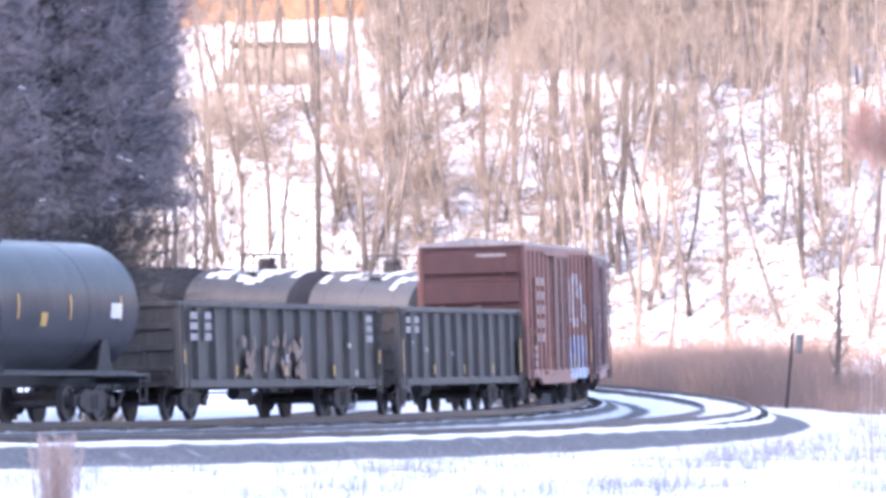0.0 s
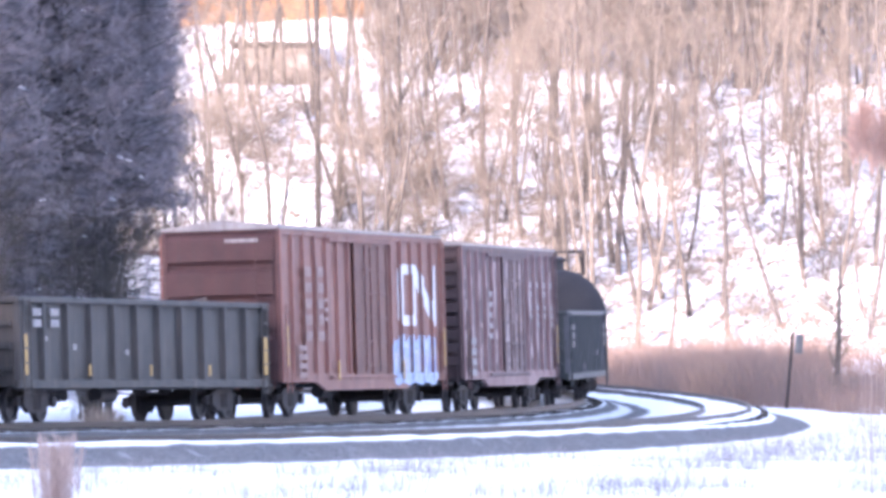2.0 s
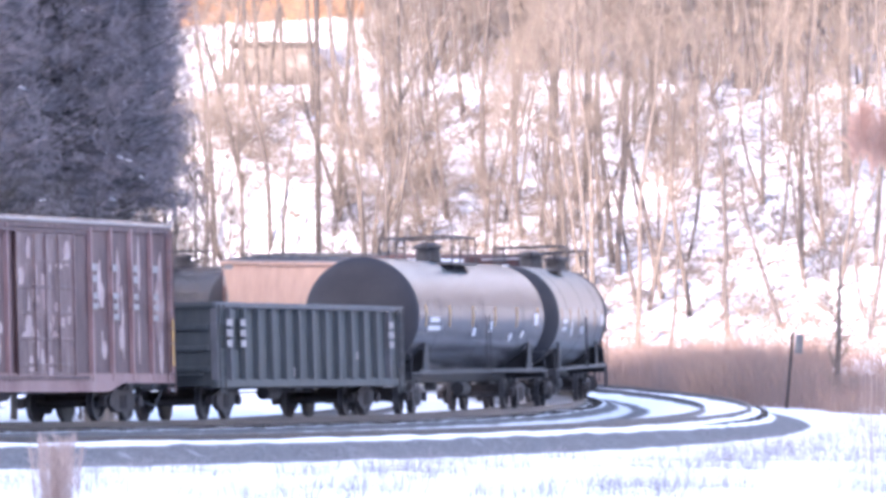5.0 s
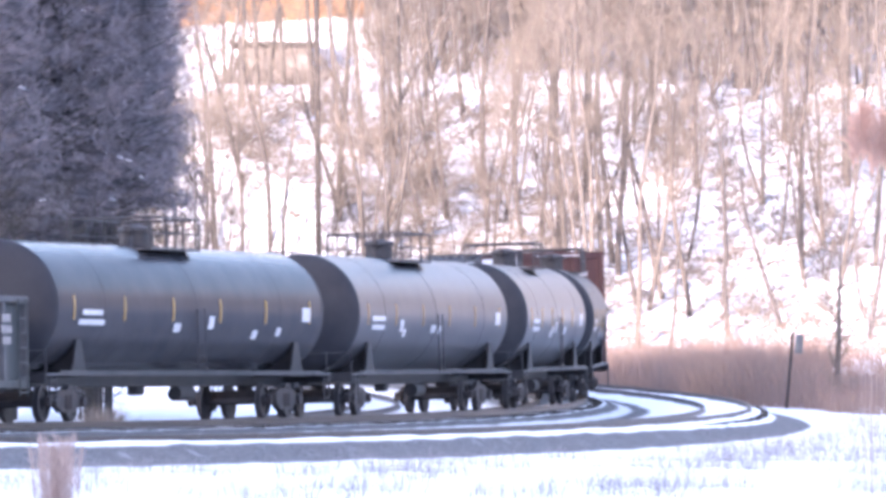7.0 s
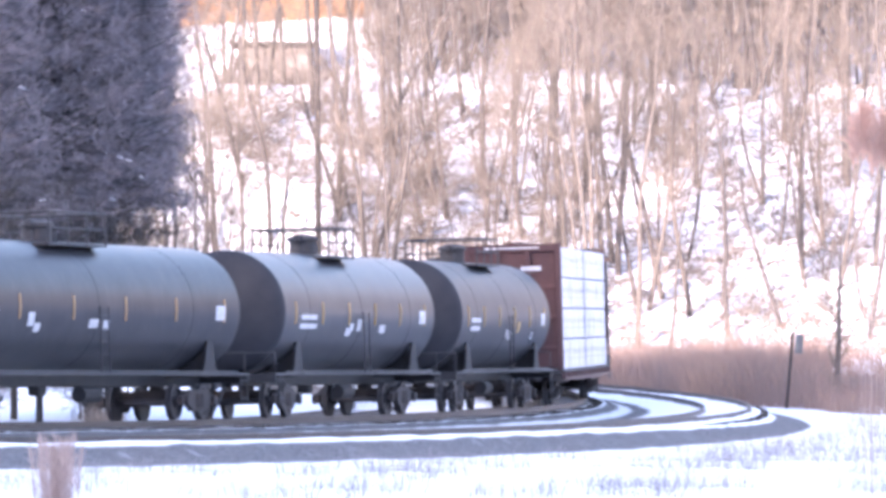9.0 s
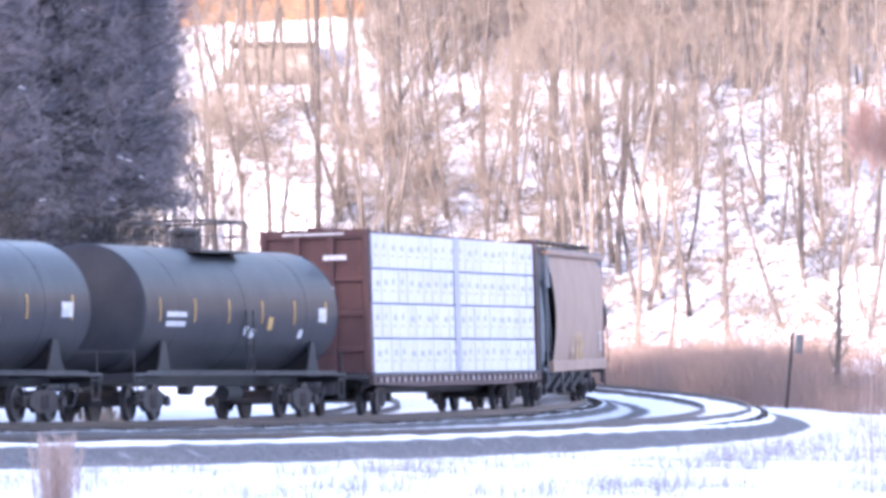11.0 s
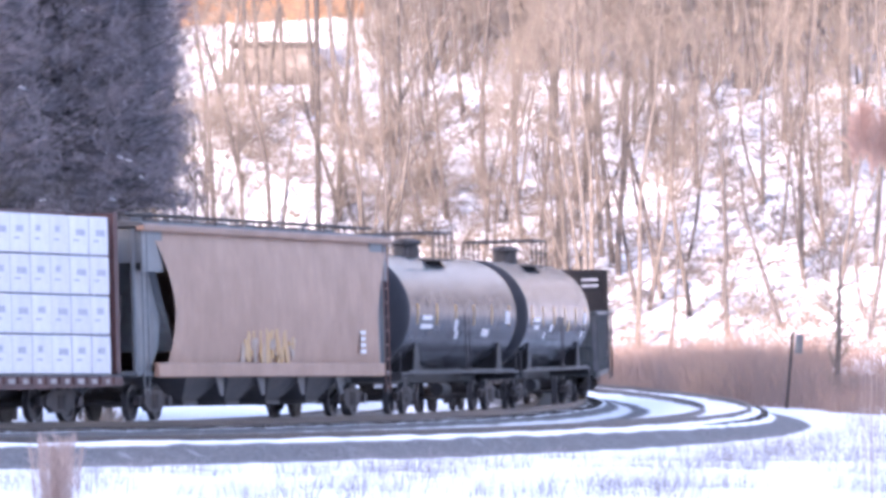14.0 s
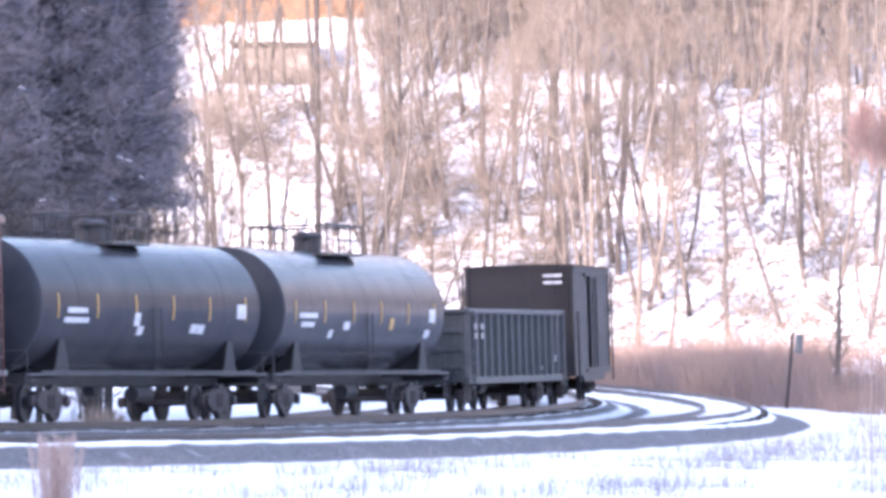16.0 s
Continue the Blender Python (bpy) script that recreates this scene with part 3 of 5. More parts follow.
def red_boxcar(lead, trail):
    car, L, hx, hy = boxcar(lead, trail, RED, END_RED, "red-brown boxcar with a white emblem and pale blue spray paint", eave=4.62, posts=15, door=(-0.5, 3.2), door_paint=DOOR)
    y = hy + 0.075
    # paint lies on the posts and on the panels between them, in narrow upright strips
    posts_at = [-hx + 0.06 + (L - 0.12) * k / 15 for k in range(16)]

    def painted(bb, x, z0, z1, w, lift=0.0):
        on_post = min(abs(x - q) for q in posts_at) < 0.095
        if z0 < 1.09 < z1 and not on_post:
            painted(bb, x, z0, 1.085, w, lift)
            z0 = 1.095
        face = hy + 0.022 if on_post else (hy + 0.002 if z1 < 1.09 else hy - 0.058)
        bb.box((x, face + lift, (z0 + z1) / 2), (w, 0.008, z1 - z0))

    step = 0.06
    ring, bar, blue = Build(), Build(), Build()
    for x in np.arange(-3.53, -5.02, -step):
        d = min(x + 3.5, 0) * -1
        cut = max(0.0, 0.22 - d)
        if d < 0.36:
            painted(ring, x, 2.3 + cut, 3.9 - cut, step)
        else:
            painted(ring, x, 2.3, 2.57, step)
            if x > -4.88:
                painted(ring, x, 3.64, 3.9, step)
    for x in np.arange(-5.05, -7.45, -step):
        if x > -5.38:
            painted(bar, x, 2.3, 3.9, step)
        elif x < -7.1:
            painted(bar, x, 2.3, 3.9, step)
        else:
            t = (-5.38 - x) / 1.72
            painted(bar, x, 3.36 - 1.06 * t, 3.9 - 1.06 * t, step)
    part("emblem_ring", ring, EMBLEM, car, "white painted squared ring, open on one side")
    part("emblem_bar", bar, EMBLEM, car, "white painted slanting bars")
    for x in np.arange(-2.62, -7.32, -step):
        edge = 0.25 * smooth01(np.array([(abs(x + 4.97) - 2.0) / 0.36]))[0]
        painted(blue, x, 0.78 + 0.03 * math.cos(x * 5.1) + edge * 0.5, 1.98 + 0.09 * math.sin(x * 6.3) - edge, step)
    tagged(part("spray_paint", blue, BLUE, car, "pale blue spray-painted patch"), kind="stuff")
    rp = random.Random(71)
    for mat, lift, label in ((VIOLET, 0.006, "violet spray-painted strokes"), (WHITE, 0.010, "white spray-painted strokes")):
        b = Build()
        for k in range(13):
            x = -2.9 - 4.1 * (k + rp.uniform(0.2, 0.8)) / 13
            z, h = rp.uniform(1.2, 1.6), rp.uniform(0.25, 0.6)
            for q in range(rp.choice((1, 2, 3))):
                painted(b, x - 0.07 * q, z - h / 2 + 0.05 * q, z + h / 2 + 0.04 * q, 0.075, lift)
            if k % 3 == 0:
                for q in range(6):
                    painted(b, x - 0.07 * q, z + h / 2 - 0.08, z + h / 2 + 0.03, 0.072, lift)
        tagged(part("spray_stroke", b, mat, car, label), kind="stuff")
    b = Build()
    for k in range(2):
        bars(b, 5.75 - 1.15 * k, y, 3.6, 0.62, 0.24, 5, 0.16)
    bars(b, 4.1, y, 2.9, 0.3, 0.1, 3, 0.14)
    bars(b, 6.4, y, 1.7, 0.9, 0.14, 4, 0.08)
    parts("lettering", b, CHALK, car, "faded white lettering reduced to bars")
    b = Build()
    for x in (hx - 0.25, 3.0, -3.5, -hx + 0.25):
        b.box((x, y + 0.005, 1.15 if abs(x) < 5 else 1.75), (0.13, 0.012, 0.5 if abs(x) < 5 else 1.0))
    parts("reflector", b, YELLOW, car, "yellow reflective strips")
    b = Build()
    b.box((hx + 0.07, 0.55, 4.36), (0.012, 0.85, 0.09))
    parts("end_lettering", b, DIRTY, car, "faded white lettering reduced to a bar")
    return car


def maroon_boxcar(lead, trail):
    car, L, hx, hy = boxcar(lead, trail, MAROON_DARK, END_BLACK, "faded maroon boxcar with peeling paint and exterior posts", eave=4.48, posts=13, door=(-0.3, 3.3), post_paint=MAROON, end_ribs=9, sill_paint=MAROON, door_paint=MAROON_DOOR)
    y = hy + 0.075
    b = Build()
    for k in range(4):
        bars(b, -6.75 + 1.225 * k, y, 3.5, 0.34, 0.16, 1 + k % 2, 0.1)
        bars(b, -6.75 + 1.225 * k, y, 2.85, 0.34, 0.14, 2 + (k + 1) % 2, 0.1)
    bars(b, 3.9, y, 3.2, 0.6, 0.15, 5, 0.14)
    bars(b, 6.8, y, 1.9, 0.8, 0.18, 4, 0.1)
    parts("lettering", b, DIRTY, car, "chalky white lettering reduced to bars")
    # paint has come off the panels between the posts, and off the door, in ragged upright flakes
    r = random.Random(63)
    b = Build()
    for k in range(64):
        panel = r.choice((0, 1, 2, 3, 8, 9, 10, 11, 12))
        x = -hx + 0.06 + (L - 0.12) * (panel + 0.5) / 13 + r.uniform(-0.2, 0.2)
        h = r.uniform(0.15, 0.9) if panel > 4 else r.uniform(0.3, 1.5)
        z = r.uniform(1.0, 4.2 - h) + h / 2
        w = r.uniform(0.08, 0.32)
        pts = [(x + w * (0.5 + r.uniform(-0.15, 0.15)) * math.cos(a), z + h * (0.5 + r.uniform(-0.12, 0.12)) * math.sin(a)) for a in np.linspace(0, 2 * math.pi, 10)[:-1]]
        b.extrude(pts, hy - 0.07, hy - 0.052 + 0.001 * (k % 5), "Y")
    for k in range(26):
        x, w, h = -0.3 + r.uniform(-1.4, 1.4), r.uniform(0.1, 0.4), r.uniform(0.15, 0.8)
        z = r.uniform(1.1, 3.9)
        pts = [(x + w * (0.5 + r.uniform(-0.15, 0.15)) * math.cos(a), z + h * (0.5 + r.uniform(-0.12, 0.12)) * math.sin(a)) for a in np.linspace(0, 2 * math.pi, 10)[:-1]]
        b.extrude(pts, hy - 0.01, hy + 0.01 + 0.001 * (k % 5), "Y")
    tagged(part("peeling_paint", b, PEEL, car, "pale pink flakes where paint has peeled"), kind="stuff")
    b = Build()
    for x in (hx - 0.2, -hx + 0.2):
        b.box((x, y + 0.004, 1.8), (0.1, 0.012, 1.1))
    parts("reflector", b, YELLOW, car, "yellow reflective strips")
    return car


def gondola(lead, trail, paint, label, top=2.78, ribs=14, marks=0, scrap=False):
    car, L = start_car("gondola_car", lead, trail, label, "gondola car")
    hx, hy = L / 2, 1.5
    sill_frame(car, L, 0.9)
    for s in (1, -1):
        b = Build()
        b.box((0, s * (hy - 0.12), (0.82 + top) / 2), (L - 0.1, 0.03, top - 0.82))
        b.box((0, s * (hy - 0.06), top - 0.06), (L, 0.2, 0.14), bevel=0.025, mi=1)
        b.box((0, s * (hy - 0.06), 0.84), (L, 0.14, 0.2), bevel=0.02)
        part_with("side", "chord", b, [paint, SILL if paint is GONDOLA_GREEN else paint], car)
        for k in range(ribs + 1):
            x = -hx + 0.12 + (L - 0.24) * k / ribs
            bb = Build()
            yy = s * (hy - 0.105)
            bb.extrude([(x - 0.12, yy), (x + 0.12, yy), (x + 0.07, yy + s * 0.13), (x - 0.07, yy + s * 0.13)], 0.9, top - 0.1, "Z")
            part("rib", bb, SILL if paint is GONDOLA_GREEN and k in (0, 1, ribs - 1, ribs) else paint, car)
        b = Build()
        ladder(b, s * (hx - 0.4), s * (hy + 0.06), 0.55, top - 0.05)
        tagged(part("ladder", b, paint, car), kind="stuff")
        b = Build()
        ladder(b, -s * (hx - 0.4), s * (hy + 0.06), 0.55, top - 0.05)
        tagged(part("ladder", b, paint, car), kind="stuff")
        b = Build()
        b.box((s * (hx - 0.05), 0, (0.8 + top) / 2), (0.05, 2 * hy - 0.2, top - 0.8))
        b.box((s * (hx - 0.02), 0, top - 0.06), (0.18, 2 * hy, 0.14), bevel=0.025)
        for z in (1.2, 1.7, 2.2):
            b.box((s * (hx + 0.02), 0, z), (0.1, 2 * hy - 0.3, 0.14), bevel=0.02)
        b.box((s * (hx + 0.16), 0, 1.08), (0.3, 2.4, 0.05))
        part_with("end", "end_rib", b, paint, car)
    b = Build()
    b.box((0, 0, 1.1), (L - 0.15, 2 * hy - 0.25, 0.05))
    part("floor", b, DARK, car)
    y = hy + 0.035
    if marks:
        b = Build()
        r = random.Random(marks)
        for x in (hx - 1.1, hx - 2.2, -hx + 1.2)[:2 + marks % 2]:
            bars(b, x, y, 2.45 if marks < 3 else 2.3, 0.55, 0.17, 2 + marks % 2, 0.08)
        for k in range(3 if marks < 3 else 2):
            b.box((r.uniform(-hx + 1, hx - 1), y, r.uniform(1.05, 1.9)), (r.uniform(0.1, 0.3), 0.012, r.uniform(0.08, 0.25)))
        parts("lettering", b, DIRTY, car, "dirty white lettering reduced to bars")
        b = Build()
        for k in range(0 if marks > 2 else 5):
            x = -hx + 0.35 + (L - 0.7) * k / 4
            b.box((x, y + 0.004, 1.15 if 0 < k < 4 else 1.5), (0.24 if marks == 2 and k in (0, 4) else 0.12, 0.012, 0.25 if 0 < k < 4 else (0.9 if marks == 2 else 0.35)))
        parts("reflector", b, YELLOW, car, "yellow reflective strips")
    if marks == 1:
        b = Build()
        for k in range(26):
            b.box((random.uniform(-1.5, 3.5), y + 0.002 * (k % 6), random.uniform(1.1, 1.9)), (random.uniform(0.15, 0.6), 0.012, random.uniform(0.1, 0.45)), Matrix.Rotation(random.uniform(-0.7, 0.7), 3, "Y"))
        tagged(part("spray_paint", b, RUST, car, "rust-coloured spray paint"), kind="stuff")
    if scrap:
        b = Build()
        for k in range(220):
            x = random.uniform(-hx + 0.6, hx - 0.6)
            zt = top - 0.25 + 0.28 * noise.noise((x * 0.35, 1.7, 0)) + 0.1
            b.box((x, random.uniform(-0.7, 0.7), zt - random.uniform(0, 0.3)), (random.uniform(0.3, 1.1), random.uniform(0.1, 0.3), random.uniform(0.1, 0.25)),
                  Euler((random.uniform(-0.4, 0.4), random.uniform(-0.25, 0.25), random.uniform(0, 3.1))).to_matrix())
        b.box((0, 0, 1.6), (L - 0.5, 2.6, 1.0))
        tagged(part("scrap_load", b, SCRAP, car, "brown heap of scrap"), kind="stuff")
    return car


def tank_car(lead, trail, label, radius=1.53, axis=2.62, snow=False, marks=0, platform=1, paint=TANK):
    car, L = start_car("tank_car", lead, trail, label, "tank car", reach=0.75, truck_inset=1.75)
    hx = L / 2
    head = 0.44
    tip = hx + 0.34
    prof = [(-tip, 0.02)]
    for k in range(1, 15):
        t = k / 14 * math.pi / 2
        prof.append((-tip + head * (1 - math.cos(t)), (radius + 0.004) * math.sin(t)))
    ring = [(-tip + head + 0.03, radius)]
    for x in (-0.33, 0.0, 0.33):
        ring += [(x * L - 0.1, radius), (x * L - 0.09, radius + 0.006), (x * L + 0.09, radius + 0.006), (x * L + 0.1, radius)]
    b = Build()
    b.lathe(ring + [(tip - head - 0.03, radius)], 64, "X", (0, 0, axis))
    round_edges(part("barrel", b, paint, car, smooth=True), 16)
    for s in (1, -1):
        b = Build()
        b.lathe([(-s * a, r) for a, r in prof] + [(s * (tip - head - 0.03), radius + 0.004)], 64, "X", (0, 0, axis))
        round_edges(part("tank_head", b, TANK_HEAD, car, "domed tank head with shade in its colour", smooth=True), 30)
    # centre sill, saddles, walkways along the sides
    b = Build()
    b.box((0, 0, 0.94), (L + 0.9, 0.5, 0.28), bevel=0.03)
    for s in (1, -1):
        b.box((s * (hx + 0.25), 0, 1.05), (0.9, 2.9, 0.07), bevel=0.01)
        b.box((s * (hx + 0.66), 0, 0.98), (0.1, 2.9, 0.22), bevel=0.02)
    b.rod((0.2, 0, axis - radius + 0.05), (0.2, 0, axis - radius - 0.3), 0.2, n=14)
    b.box((0.2, 0, 0.72), (0.5, 0.3, 0.25), bevel=0.05)
    b.rod((-2.2, 0.5, 0.62), (-1.1, 0.5, 0.62), 0.18, n=12)
    part_with("underframe", "fitting", b, UNDER_SHADE, car)
    for s in (1, -1):
        # bolster: a web across the car under the tank, with a tapered plate at each side
        b = Build()
        xb = s * (hx - 1.75)
        b.extrude([(-1.3, 1.0), (-1.34, 1.75), (-0.9, 1.42), (0, axis - radius - 0.02), (0.9, 1.42), (1.34, 1.75), (1.3, 1.0)], xb - 0.06, xb + 0.06, "X")
        for q in (-1, 1):
            b.extrude([(xb - 0.6, 1.02), (xb + 0.6, 1.02), (xb + 0.36, 1.3), (xb + 0.16, 1.85), (xb - 0.16, 1.85), (xb - 0.36, 1.3)], q * 1.34 - 0.03, q * 1.34 + 0.03, "Y")
        part("bolster", b, UNDER_SHADE, car, "black tapered bolster, shade put in its colour")
    for s in (1, -1):
        b = Build()
        b.box((0, s * 1.44, 1.06), (L + 1.2, 0.06, 0.05), bevel=0.01)
        b.rod((-hx + 0.2, s * 1.47, 1.12), (hx - 0.2, s * 1.47, 1.12), 0.022, n=6)
        part("side_rail", b, SILL, car, "thin dusty side rail")
        b = Build()
        b.rod((s * (hx + 0.5), -1.4, 1.05), (s * (hx + 0.5), -1.4, 1.6), 0.018, n=6)
        b.rod((s * (hx + 0.5), -1.4, 1.6), (s * (hx + 0.5), 1.4, 1.6), 0.018, n=6)
        b.rod((s * (hx + 0.5), 1.4, 1.6), (s * (hx + 0.5), 1.4, 1.05), 0.018, n=6)
        for q in (-1, 1):
            ladder(b, s * (hx + 0.25), q * 1.46, 0.35, 1.05, 0.4)
        part("end_handrail", b, DARK, car, "thin black handrail")
    # manway, valves and platform on the top
    zt = axis + radius
    b = Build()
    b.lathe([(zt - 0.12, 0.36), (zt + 0.32, 0.34), (zt + 0.34, 0.42), (zt + 0.42, 0.40), (zt + 0.50, 0.16)], 20, "Z", (0.0, 0, 0))
    b.rod((-0.9, 0, zt - 0.05), (-0.9, 0, zt + 0.28), 0.14, n=12)
    b.rod((0.8, 0.1, zt - 0.05), (0.8, 0.1, zt + 0.22), 0.12, n=12)
    b.box((0.42, 0, zt + 0.4), (0.3, 0.2, 0.2), bevel=0.04)
    part("manway", b, DARK, car, "black manway with valves")
    b = Build()
    if platform:
        px, py = 1.75 if platform == 1 else 1.2, 1.0
        for s in (1, -1):
            b.box((0, s * (py - 0.2), zt - 0.12), (2 * px, 0.45, 0.05))
            for x in (-px, -px / 3, px / 3, px):
                b.rod((x, s * py, zt - 0.15), (x, s * py, zt + 0.62), 0.025, n=6)
            b.rod((-px, s * py, zt + 0.62), (px, s * py, zt + 0.62), 0.03, n=6)
            b.rod((-px, s * py, zt + 0.25), (px, s * py, zt + 0.25), 0.02, n=6)
            b.rod((s * px, -py, zt + 0.62), (s * px, py, zt + 0.62), 0.03, n=6)
        part("platform", b, DARK, car, "black steel platform with railings")
    b = Build()
    for s in (1, -1):
        for q in (-1, 1):
            zz = [1.1 + 0.3 * k for k in range(6)]
            pts = [(q * 0.27, s * (1.62 if z < axis else 0.10 + math.sqrt(max(0.01, radius ** 2 - (z - axis) ** 2))), z) for z in zz]
            for p0, p1 in zip(pts, pts[1:]):
                b.rod(p0, p1, 0.016, n=6)
        for z in [1.2 + 0.3 * k for k in range(5)]:
            yy = s * (1.62 if z < axis else 0.10 + math.sqrt(max(0.01, radius ** 2 - (z - axis) ** 2)))
            b.rod((-0.27, yy, z), (0.27, yy, z), 0.012, n=6)
    tagged(part("ladder", b, paint, car), kind="stuff")

    def on_barrel(bb, x, z, w, h, out=0.014):
        vs = []
        for rr in (radius - 0.01, radius + out):
            for k in range(5):
                a = math.asin(max(-0.98, min(0.98, (z - h / 2 + h * k / 4 - axis) / radius)))
                for sx in (-1, 1):
                    vs.append((x + sx * w / 2, rr * math.cos(a), axis + rr * math.sin(a)))
        fs = []
        for k in range(4):
            a, c = 2 * k, 10 + 2 * k
            fs += [(c, c + 1, c + 3, c + 2), (a, a + 2, a + 3, a + 1), (a, c, c + 2, a + 2), (a + 1, a + 3, c + 3, c + 1)]
        fs += [(0, 1, 11, 10), (8, 18, 19, 9)]
        bb.add(vs, fs)

    r = random.Random(marks + 7)
    b = Build()
    n = 6
    for k in range(n):
        x = -hx + 1.1 + (L - 2.2) * k / (n - 1)
        on_barrel(b, x, axis - 0.05, 0.075, 0.55)
    parts("reflector", b, YELLOW if marks % 3 else ORANGE, car, "yellow reflective strips")
    b = Build()
    for k in range(2):
        on_barrel(b, hx - 2.3, axis - 0.15 - 0.22 * k, r.uniform(1.2, 1.7), 0.12)
    on_barrel(b, -hx + 1.4, axis - 0.1, 0.6, 0.34)
    for k in range(3):
        on_barrel(b, r.uniform(-hx + 1.5, hx - 3), axis - r.uniform(0.35, 0.6), r.uniform(0.3, 0.6), 0.2)
    parts("lettering", b, WHITE, car, "white lettering reduced to bars")
    b = Build()
    x = r.uniform(-hx + 2.5, hx - 4.5)
    on_barrel(b, x, axis - 0.33, 0.36, 0.3)
    parts("placard", b, WHITE if marks % 2 else YELLOW, car, "small square hazard placard")
    if snow:
        b = Build()
        for k in range(16):
            x = random.uniform(-hx + 0.7, hx - 0.7)
            a = random.gauss(-0.45, 0.16)
            c = Vector((x, (radius + 0.005) * math.sin(a), axis + (radius + 0.005) * math.cos(a)))
            b.box(c, (random.uniform(0.6, 1.8), random.uniform(0.25, 0.5), 0.03), Matrix.Rotation(-a, 3, "X"), bevel=0.012)
        tagged(part("snow_patch", b, SNOW_ON, car, "thin crust of snow"), kind="stuff")
    return car


def lumber_car(lead, trail):
    car, L = start_car("centerbeam_flatcar", lead, trail, "red centerbeam flatcar with red bulkheads and dash-marked sill", "flatcar", truck_inset=2.6)
    hx, top = L / 2, 4.78
    deck = 1.06
    b = Build()
    b.box((0, 0, deck - 0.06), (L, 2.9, 0.12), bevel=0.02)
    b.box((0, 0, 0.8), (L - 0.5, 0.7, 0.5), bevel=0.04)
    part("deck", b, DARK, car)
    for s in (1, -1):
        b = Build()
        b.extrude([(-hx, 1.0), (-hx, 0.8), (-6, 0.72), (6, 0.72), (hx, 0.8), (hx, 1.0)], s * 1.42 - 0.05, s * 1.42 + 0.05, "Y")
        for k in range(30):
            b.box((-hx + 0.5 + (L - 1) * k / 29, s * 1.48, 0.92), (0.16, 0.06, 0.16), bevel=0.01)
        part_with("side_sill", "stake_pocket", b, BULKHEAD, car, "dark red sill with stake pockets")
        b = Build()
        for k in range(29):
            b.box((-hx + 0.88 + (L - 1) * k / 29, s * 1.475, 0.90), (0.2 + 0.16 * (k * 7 % 5) / 4, 0.012, 0.12))
        parts("sill_marking", b, DIRTY, car, "pale dashes along the sill")
        b = Build()
        x = s * (hx - 0.16)
        b.box((x, 0, (deck + top) / 2 + 0.02), (0.14, 2.84, top - deck - 0.05))
        for q in (-1, -0.33, 0.33, 1):
            b.box((x + s * 0.12, q * 1.33, (deck + top) / 2), (0.16, 0.16, top - deck), bevel=0.02)
        for z in (1.7, 2.6, 3.5, 4.6):
            b.box((x + s * 0.1, 0, z), (0.1, 2.8, 0.14), bevel=0.02)
        part_with("bulkhead", "bulkhead_post", b, BULKHEAD, car, "red steel bulkhead with posts")
        b = Build()
        xx = s * (hx + 0.07)
        for q, z, w in ((-0.55, 4.05, 0.5), (0.55, 4.05, 0.6), (0.15, 3.25, 0.7), (0.15, 3.05, 0.5)):
            b.box((xx, q, z), (0.012, w, 0.13))
        b.box((xx, 0, 4.66), (0.012, 1.6, 0.05))
        parts("bulkhead_lettering", b, WHITE, car, "white lettering reduced to bars")
    b = Build()
    b.box((0, 0, top - 0.02), (L - 0.4, 0.42, 0.16), bevel=0.02)
    for k in range(13):
        b.box((-hx + 0.6 + (L - 1.2) * k / 12, 0, (deck + top) / 2), (0.12, 0.16, top - deck))
    part_with("center_beam", "beam_post", b, BULKHEAD, car)
    b = Build()
    for s in (1, -1):
        b.box((0.1, s * 1.412, (deck + top) / 2 - 0.03), (0.75, 0.012, top - deck - 0.12), bevel=0.003)
    parts("wrap_flap", b, WRAP_MARK, car, "grey plastic flap hanging between the two halves of the load")
    return car, L, deck


LOADS = []


def lumber_load(car_entry, L, deck):
    """Bundles of wrapped lumber, four tiers high on each side of the beam."""
    tier, load = 0.905, L - 1.0
    w = (load - 0.22) / 20
    meshes = []
    for variant in range(3):
        bb = Build()
        bb.box((0, 0, tier / 2 - 0.01), (w - 0.012, 1.16, tier - 0.03), bevel=0.018)
        for sy in (-1, 1):
            bb.box((0.1 * (variant - 1), sy * 0.582, tier * (0.56 + 0.03 * variant)), (0.5 - 0.12 * variant, 0.006, 0.15), mi=1)
            bb.box((0.15, sy * 0.582, tier * 0.36), (0.3, 0.006, 0.05), mi=1)
        meshes.append(bb.mesh("lumber_package", [WRAP, WRAP_MARK]))
    r = random.Random(11)
    for sy in (1, -1):
        for row in range(4):
            for k in range(20):
                x = -load / 2 + w * (k + 0.5) + (0.0 if k < 10 else 0.22)
                ob = tagged(new("lumber_package", meshes[r.randrange(3)]), "white plastic-wrapped package of lumber with grey print", "lumber", "lumber packages on the flatcar")
                LOADS.append((ob, car_entry, pose(x, sy * (0.82 + r.uniform(-0.012, 0.012)), deck + 0.004 + row * tier, rz=r.uniform(-0.35, 0.35))))



